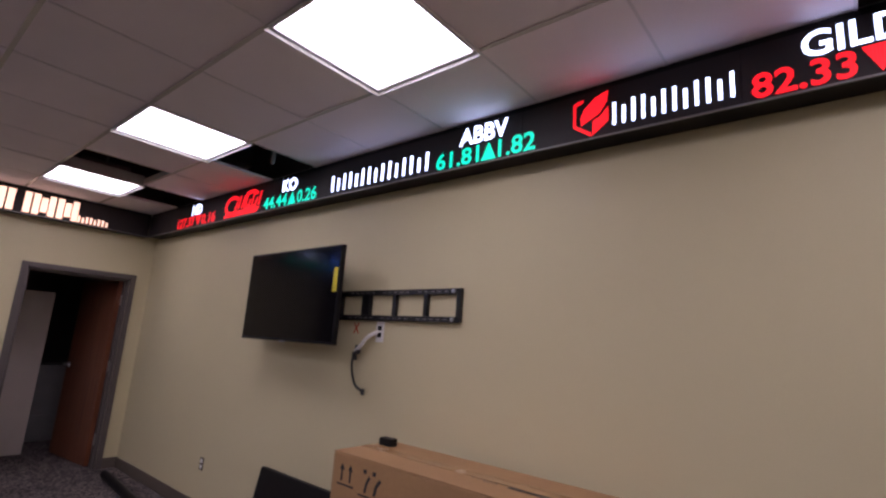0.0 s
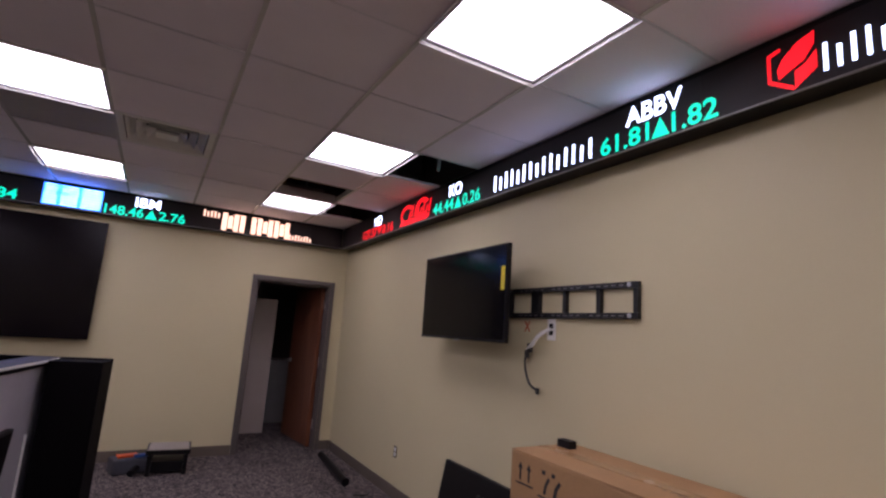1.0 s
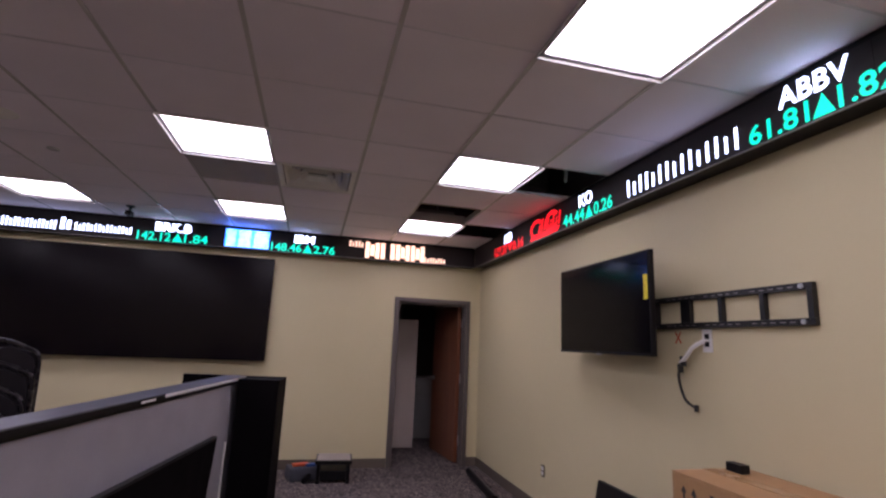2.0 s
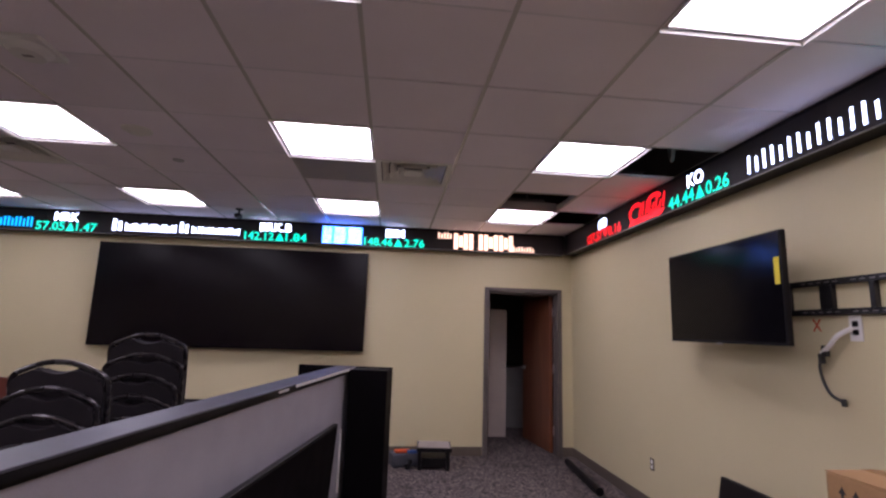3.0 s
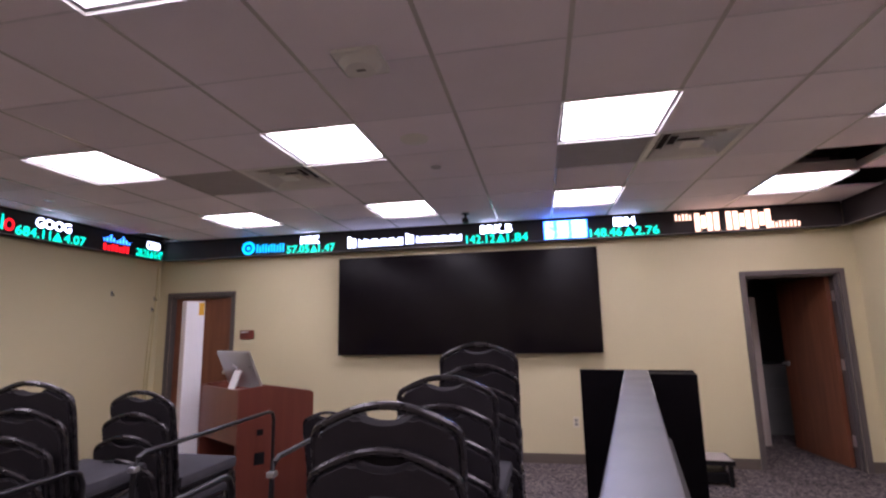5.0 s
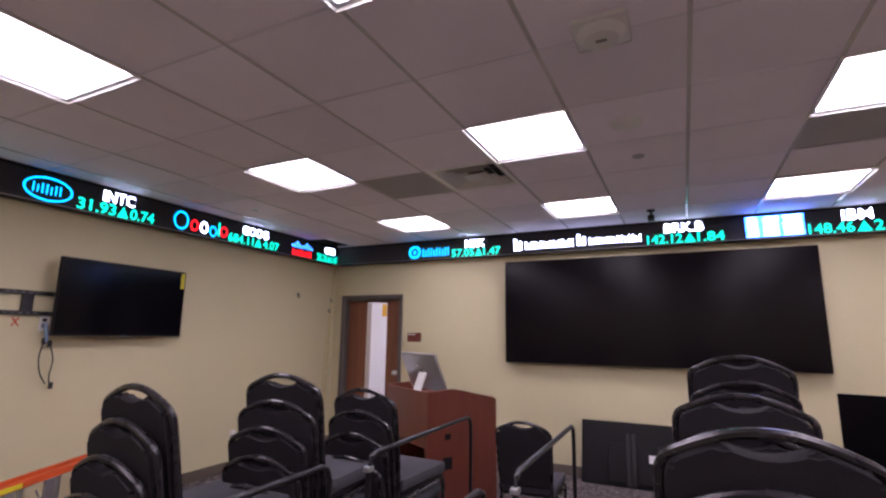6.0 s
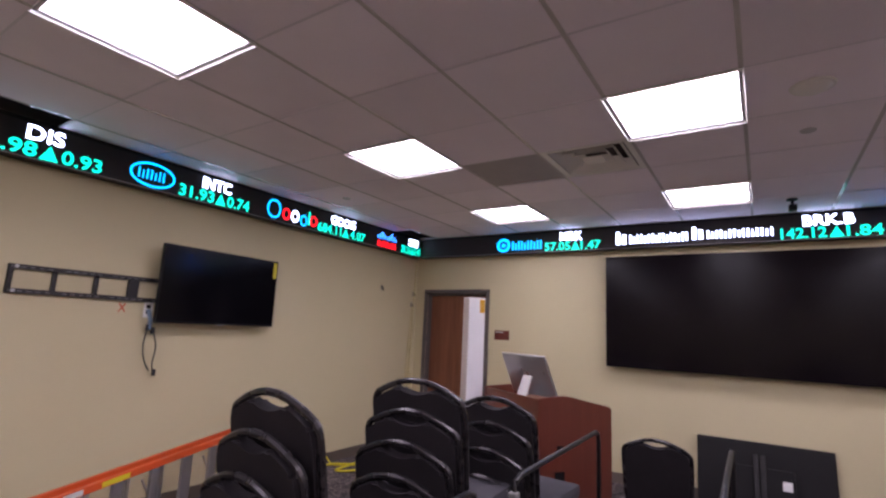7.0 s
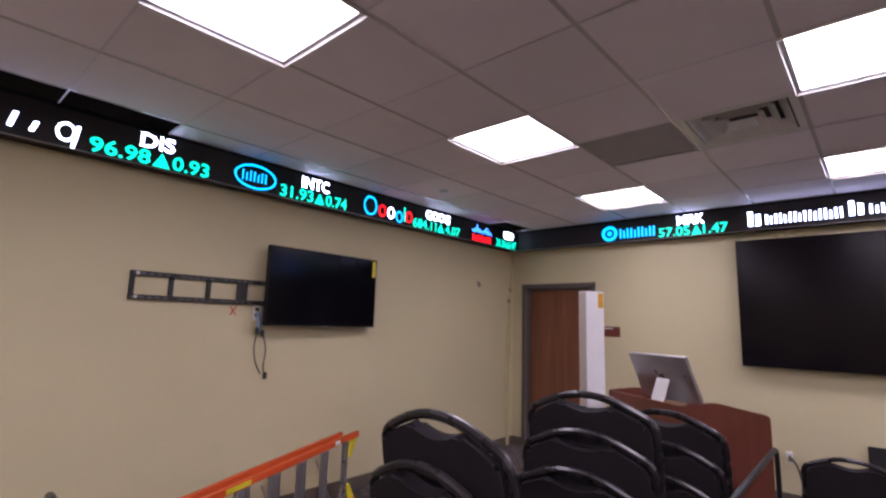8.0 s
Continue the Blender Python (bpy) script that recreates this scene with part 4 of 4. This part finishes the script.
# ---- televisions left standing on the floor ----
def floor_tv(m, label, w=1.06, h=0.63):
    """Seen from behind: local x along it, y toward the wall, leaning."""
    t = thing("television", m, label, "television", "televisions on the floor")
    part("back_shell", boxed(-w / 2, w / 2, 0.0, 0.045, 0.0, h, 0.012), M_BLACK, t)
    part("screen", boxed(-w / 2 + 0.01, w / 2 - 0.01, 0.0452, 0.048, 0.015, h - 0.01), M_GLOSS, t)
    part("electronics_cover", boxed(-w * 0.24, w * 0.22, -0.03, 0.004, h * 0.06, h * 0.66, 0.01), M_BLACK, t)
    for x in (-0.055, 0.0):
        part("spine", boxed(x - 0.018, x + 0.018, -0.048, -0.028, h * 0.02, h * 0.82, 0.004), M_STEEL_BLACK, t)
    part("rating_label", boxed(0.14, 0.21, -0.0325, -0.0305, h * 0.40, h * 0.52), M_WHITE, t, "white rating label")
    return t


floor_tv(pose(-4.35, -0.19, 0.0, -13, 0, 0), "black television leaning with its back out against the wall")
floor_tv(pose(-0.20, -3.474, 0.0, -11, 0, -90), "black television leaning against the wall beside a carton", 1.16, 0.60)

# ---- carton at the right-hand wall ----
def print_on(text, w, h, m, parent):
    """Black stencilled lettering of a given width and height."""
    cu = bpy.data.curves.new("print", "FONT")
    cu.body, cu.resolution_u, cu.shear = text, 3, 0.15
    tmp = bpy.data.objects.new("print", cu)
    scene.collection.objects.link(tmp)
    bpy.context.view_layer.update()
    me = bpy.data.meshes.new_from_object(tmp.evaluated_get(bpy.context.evaluated_depsgraph_get()))
    bpy.data.objects.remove(tmp)
    bpy.data.curves.remove(cu)
    bm = bmesh.new()
    bm.from_mesh(me)
    bpy.data.meshes.remove(me)
    x1, y1 = max(v.co.x for v in bm.verts), max(v.co.y for v in bm.verts)
    for v in bm.verts:
        v.co = m @ Vector((v.co.x / x1 * w, v.co.y / y1 * h, 0))
    part("lettering", bm, M_INK, parent, "black stencilled lettering")


cb = thing("cardboard_box", pose(-0.27, -4.865, 0), "large brown cardboard television carton with taped top", "cardboard box")
CW, CL, CHH = 0.41, 1.46, 0.96
carton = part("body", boxed(-CW / 2, CW / 2, -CL / 2, CL / 2, 0, CHH - 0.006, 0.010), M_CARD, cb)
part("flap", boxed(-CW / 2, -0.003, -CL / 2, CL / 2, CHH - 0.005, CHH, 0.001), M_CARD, cb)
part("flap", boxed(0.003, CW / 2, -CL / 2, CL / 2, CHH - 0.005, CHH, 0.001), M_CARD, cb)
part("tape", boxed(-0.035, 0.035, -CL / 2 - 0.001, CL / 2 + 0.001, CHH + 0.0005, CHH + 0.0015), M_TAPE, cb, "shiny brown packing tape")
for k in range(2):          # "this way up" arrows
    y = CL / 2 - 0.075 - 0.060 * k
    bm = bmesh.new()
    box(bm, -CW / 2 - 0.0015, -CW / 2 - 0.0005, y - 0.006, y + 0.006, 0.835, 0.885)
    vs = [bm.verts.new((-CW / 2 - 0.001, y + a, b)) for a, b in ((-0.018, 0.885), (0.018, 0.885), (0.0, 0.915))]
    bm.faces.new(vs)
    part("printed_arrow", bm, M_INK, carton, "black printed arrow")
part("printed_bar", boxed(-CW / 2 - 0.0015, -CW / 2 - 0.0005, CL / 2 - 0.165, CL / 2 - 0.045, 0.815, 0.823), M_INK, carton)
for k, w in enumerate((0.030, 0.036)):          # handling symbols: two leaning strokes under a load
    y = CL / 2 - 0.235 - 0.062 * k
    bm = bmesh.new()
    prism(bm, [(0.0, 0.815), (w * 0.5, 0.815), (w * 0.8, 0.855), (w * 1.4, 0.882), (w, 0.892), (w * 0.3, 0.858)], -0.001, 0.0, m=pose(-CW / 2 - 0.0005, y, 0, 0, 0, -90))
    box(bm, -CW / 2 - 0.0015, -CW / 2 - 0.0005, y - 0.012, y + 0.010, 0.897, 0.915)
    part("printed_symbol", bm, M_INK, carton, "black printed handling symbol")
part("printed_bar", boxed(-CW / 2 - 0.0015, -CW / 2 - 0.0005, CL / 2 - 0.33, CL / 2 - 0.20, 0.797, 0.805), M_INK, carton)
print_on("THIS", 0.15, 0.045, pose(-0.06, 0.02, CHH + 0.0010, 0, 0, -90), cb)
part("printed_bar", boxed(-0.06, -0.015, -0.42, -0.18, CHH + 0.0003, CHH + 0.0012), M_INK, cb, "line of faded black print")
tagged(part("power_brick", boxed(-0.205, -0.155, -4.255, -4.168, CHH + 0.002, CHH + 0.040, 0.004), M_BLACK), "small black power brick on the carton", "power brick")

# ---- desk partition with its end panel ----
HN, HF = Vector((-3.204, -5.28, 0)), Vector((-2.645, -2.10, 0))
yaw = math.degrees(math.atan2(-(HF - HN).x, (HF - HN).y))
HL = (HF - HN).length
hp = thing("desk_partition", pose(HN.x, HN.y, 0, 0, 0, yaw), "long desk partition with grey panels and a dark cap", "partition")
part("core", boxed(-0.034, 0.034, 0.02, HL - 0.02, 0.05, 1.15), M_GREYPANEL, hp, "light grey fabric panel")
cap = part("cap", boxed(-0.074, 0.074, 0.0, HL, 1.152, 1.18, 0.004), M_CAP, hp, "dark grey laminate cap")
for s in (-1, 1):
    part("black_edge", boxed(s * 0.0755 - 0.0012, s * 0.0755 + 0.0012, 0.0, HL * 0.60, 1.154, 1.174), M_BLACK, cap, "black edge band")
    part("edge_strip", boxed(s * 0.0755 - 0.0012, s * 0.0755 + 0.0012, HL * 0.602, HL, 1.160, 1.176), M_WHITE, cap, "thin pale edge strip")
    # short highlight on the black band, put in as a white piece
    part("painted_glint", boxed(s * 0.0775 - 0.0008, s * 0.0775 + 0.0008, HL * 0.53, HL * 0.57, 1.157, 1.168), M_WHITE, cap, "short white highlight on the edge band")
    part("lower_rail", boxed(min(s * 0.035, s * 0.046), max(s * 0.035, s * 0.046), 0.03, HL - 0.03, 1.130, 1.148, 0.002), M_BLACK, hp)
part("end_post", boxed(-0.072, 0.072, -0.012, 0.018, 0.0, 1.15, 0.003), M_BLACK, hp, "black end post")
part("glide", boxed(-0.05, 0.05, 0.1, HL - 0.1, 0.0, 0.048), M_BLACK, hp)
part("cable_strip", boxed(0.035, 0.047, HL - 0.20, HL - 0.185, 0.30, 0.74, 0.002), M_WHITE, hp, "white vertical cable strip")
ep = thing("end_cabinet", pose(HF.x, HF.y, 0, 0, 0, yaw), "tall black end cabinet closing the desk partition", "cabinet")
part("back_panel", boxed(-0.385, 0.365, 0.004, 0.045, 0.0, 1.178, 0.002), M_BLACKPANEL, ep)
part("side_box", boxed(0.08, 0.365, -0.19, 0.003, 0.0, 1.170, 0.002), M_BLACKPANEL, ep)
dm = thing("monitor", pose(HN.x, HN.y, 0, 0, 0, yaw) @ pose(0.115, 1.75, 0.30, 0, 4, 0), "wide black monitor leaning on the partition", "monitor")
part("case", boxed(-0.03, 0.0, -0.78, 0.78, 0.0, 0.575, 0.006), M_BLACK, dm)
part("screen", boxed(0.0005, 0.003, -0.765, 0.765, 0.015, 0.56), M_BLACKPANEL, dm, "dark glossy screen")
dk = thing("desk", pose(HN.x, HN.y, 0, 0, 0, yaw), "narrow dark desk shelf along the partition", "desk")
part("worktop", boxed(0.036, 0.40, 0.4, HL - 0.45, 0.27, 0.298, 0.004), M_CAP, dk)
for y in (0.5, HL - 0.6):
    part("leg", boxed(0.08, 0.38, y, y + 0.04, 0.0, 0.269), M_BLACK, dk)

# ---- loose things on the carpet ----
M_BAG = material("dark_blue_canvas", (0.060, 0.062, 0.078), 0.85, vary=0.2, grain=120, bump=0.4)
M_STOOL = material("worn_beige_pad", (0.36, 0.32, 0.28), 0.8, vary=0.15, grain=150, bump=0.3)
st = thing("tool_stool", pose(-1.77, -0.47, 0, 0, 0, -4), "small black-framed work stool with a grey top", "stool")
part("top", boxed(-0.168, 0.168, -0.158, 0.158, 0.215, 0.256, 0.006), M_STOOL, st)
bm = bmesh.new()
for a in ((-0.185, 0.185, -0.175, -0.16), (-0.185, 0.185, 0.16, 0.175), (-0.185, -0.17, -0.16, 0.16), (0.17, 0.185, -0.16, 0.16)):
    box(bm, *a, 0.205, 0.25, 0.003)
part("rim", bm, M_BLACK, st)
for x in (-0.15, 0.15):
    for y in (-0.14, 0.14):
        part("leg", boxed(x - 0.018, x + 0.018, y - 0.018, y + 0.018, 0, 0.204, 0.003), M_BLACK, st)
part("tray", boxed(-0.13, 0.13, -0.13, 0.13, 0.03, 0.13, 0.004), M_BLACK, st)
st.scale = (1.02, 0.98, 0.92)
tb = thing("tool_bag", pose(-2.10, -0.40, 0, 0, 0, 15), "grey tool bag with orange and blue tools on the carpet", "tool bag")
part("bag", boxed(-0.13, 0.13, -0.10, 0.10, 0, 0.13, 0.02), M_BAG, tb)
part("tool", boxed(-0.09, 0.06, -0.05, 0.03, 0.131, 0.155, 0.01), M_ORANGE, tb, "orange tool handle")
part("tool", boxed(0.02, 0.12, -0.09, -0.05, 0.131, 0.16, 0.008), M_BLUE, tb, "blue tool handle")
tb.scale = (1.15, 1.1, 1.05)
bar = bmesh.new()
tube(bar, [(0, -0.10, 0.06), (0.0, -0.32, 0.03)], 0.03, 8)
tagged(part("pry_tool", bar, M_BLACK), "short black tool on the carpet", "tool").matrix_basis = pose(-1.96, -0.30, 0, 0, 0, -20)
tagged(part("tube_roll", tubed([(-0.214, -0.39, 0.039), (-0.295, -1.45, 0.039)], 0.038, 14), M_BLACK, smooth=True), "long black tube lying on the carpet along the wall", "tube")
cable("floor_cord", [(-0.12, -1.62, 0.008), (-0.20, -1.75, 0.008), (-0.32, -1.72, 0.008), (-0.36, -1.85, 0.008)], 0.006, M_CABLE, "thin black cord on the carpet")

# ---- step ladder lying on its side near the left-hand wall ----
ld = thing("step_ladder", pose(-8.20, -2.786, 0, 0, 0, -68), "orange fibreglass step ladder lying on its side", "ladder")
LL, TAPER = 2.35, 1.3          # length, and how the upper rails fall toward the ladder's top
TOP = pose(0, 0, 0.557, 0, TAPER, 0)
for y, x0 in ((0.0, 0.10), (0.10, 0.0)):
    for m in (pose(0, 0, 0.031), TOP):
        bm = bmesh.new()
        box(bm, x0, LL, y - 0.014, y + 0.014, -0.022, 0.022, 0.004, m=m)
        part("rail", bm, M_ORANGE, ld, "orange fibreglass rail")
drop = math.tan(math.radians(TAPER))
for k in range(7):
    x = 0.16 + k * 0.295
    for y, xa, w in ((0.10, x, 0.07), (0.0, x + 0.13, 0.035)):
        bm = bmesh.new()
        box(bm, xa, xa + w, y - 0.011, y + 0.011, 0.055, 0.532 - drop * (xa + w), 0.003)
        part("step" if y else "rear_brace", bm, M_ALU, ld, "aluminium ladder step" if y else "aluminium ladder brace")
for x in (0.30, 0.90):
    part("diagonal_brace", tubed([(x, 0.05, 0.10), (x + 0.22, 0.05, 0.46 - drop * x)], 0.008, 6), M_ALU, ld, "thin aluminium brace")
for m, s in ((pose(0, 0, 0.031), 1), (TOP, -1)):
    bm = bmesh.new()
    prism(bm, [(0.03, 0.031 * s), (0.13, 0.031 * s), (0.17, 0.15 * s), (0.12, 0.16 * s)][::s], 0.084, 0.116, bevel=0.004)
    for v in bm.verts:
        v.co = m @ v.co
    part("foot", bm, M_YELLOW, ld, "yellow plastic foot")
for x, w, mt in ((0.30, 0.07, M_WHITE), (1.30, 0.20, M_YELLOW), (1.62, 0.12, M_WHITE), (1.84, 0.24, M_WHITE)):
    bm = bmesh.new()
    box(bm, x, x + w, 0.1145, 0.1155, -0.016, 0.014, m=TOP)
    part("label", bm, mt, ld, "printed safety label")

# ---- seen through the right-hand door ----
cbx = thing("tall_cabinet", pose(-0.976, 1.07, 0), "tall beige cabinet in the dark room behind the door", "cabinet")
part("body", boxed(-0.40, 0.38, 0.0, 0.4, 0, 1.805, 0.004), M_BEIGE, cbx)
part("door_gap", boxed(-0.012, -0.008, -0.002, 0.0, 0.05, 1.76), M_GREY, cbx)
fc = thing("filing_cabinet", pose(-0.30, 1.75, 0), "low grey metal filing cabinet in the dark room", "cabinet")
part("body", boxed(-0.28, 0.28, 0.0, 0.5, 0, 0.92, 0.005), M_GREY, fc)
for k in range(3):
    part("drawer", boxed(-0.26, 0.26, -0.012, -0.001, 0.04 + k * 0.29, 0.31 + k * 0.29, 0.003), M_GREY, fc)
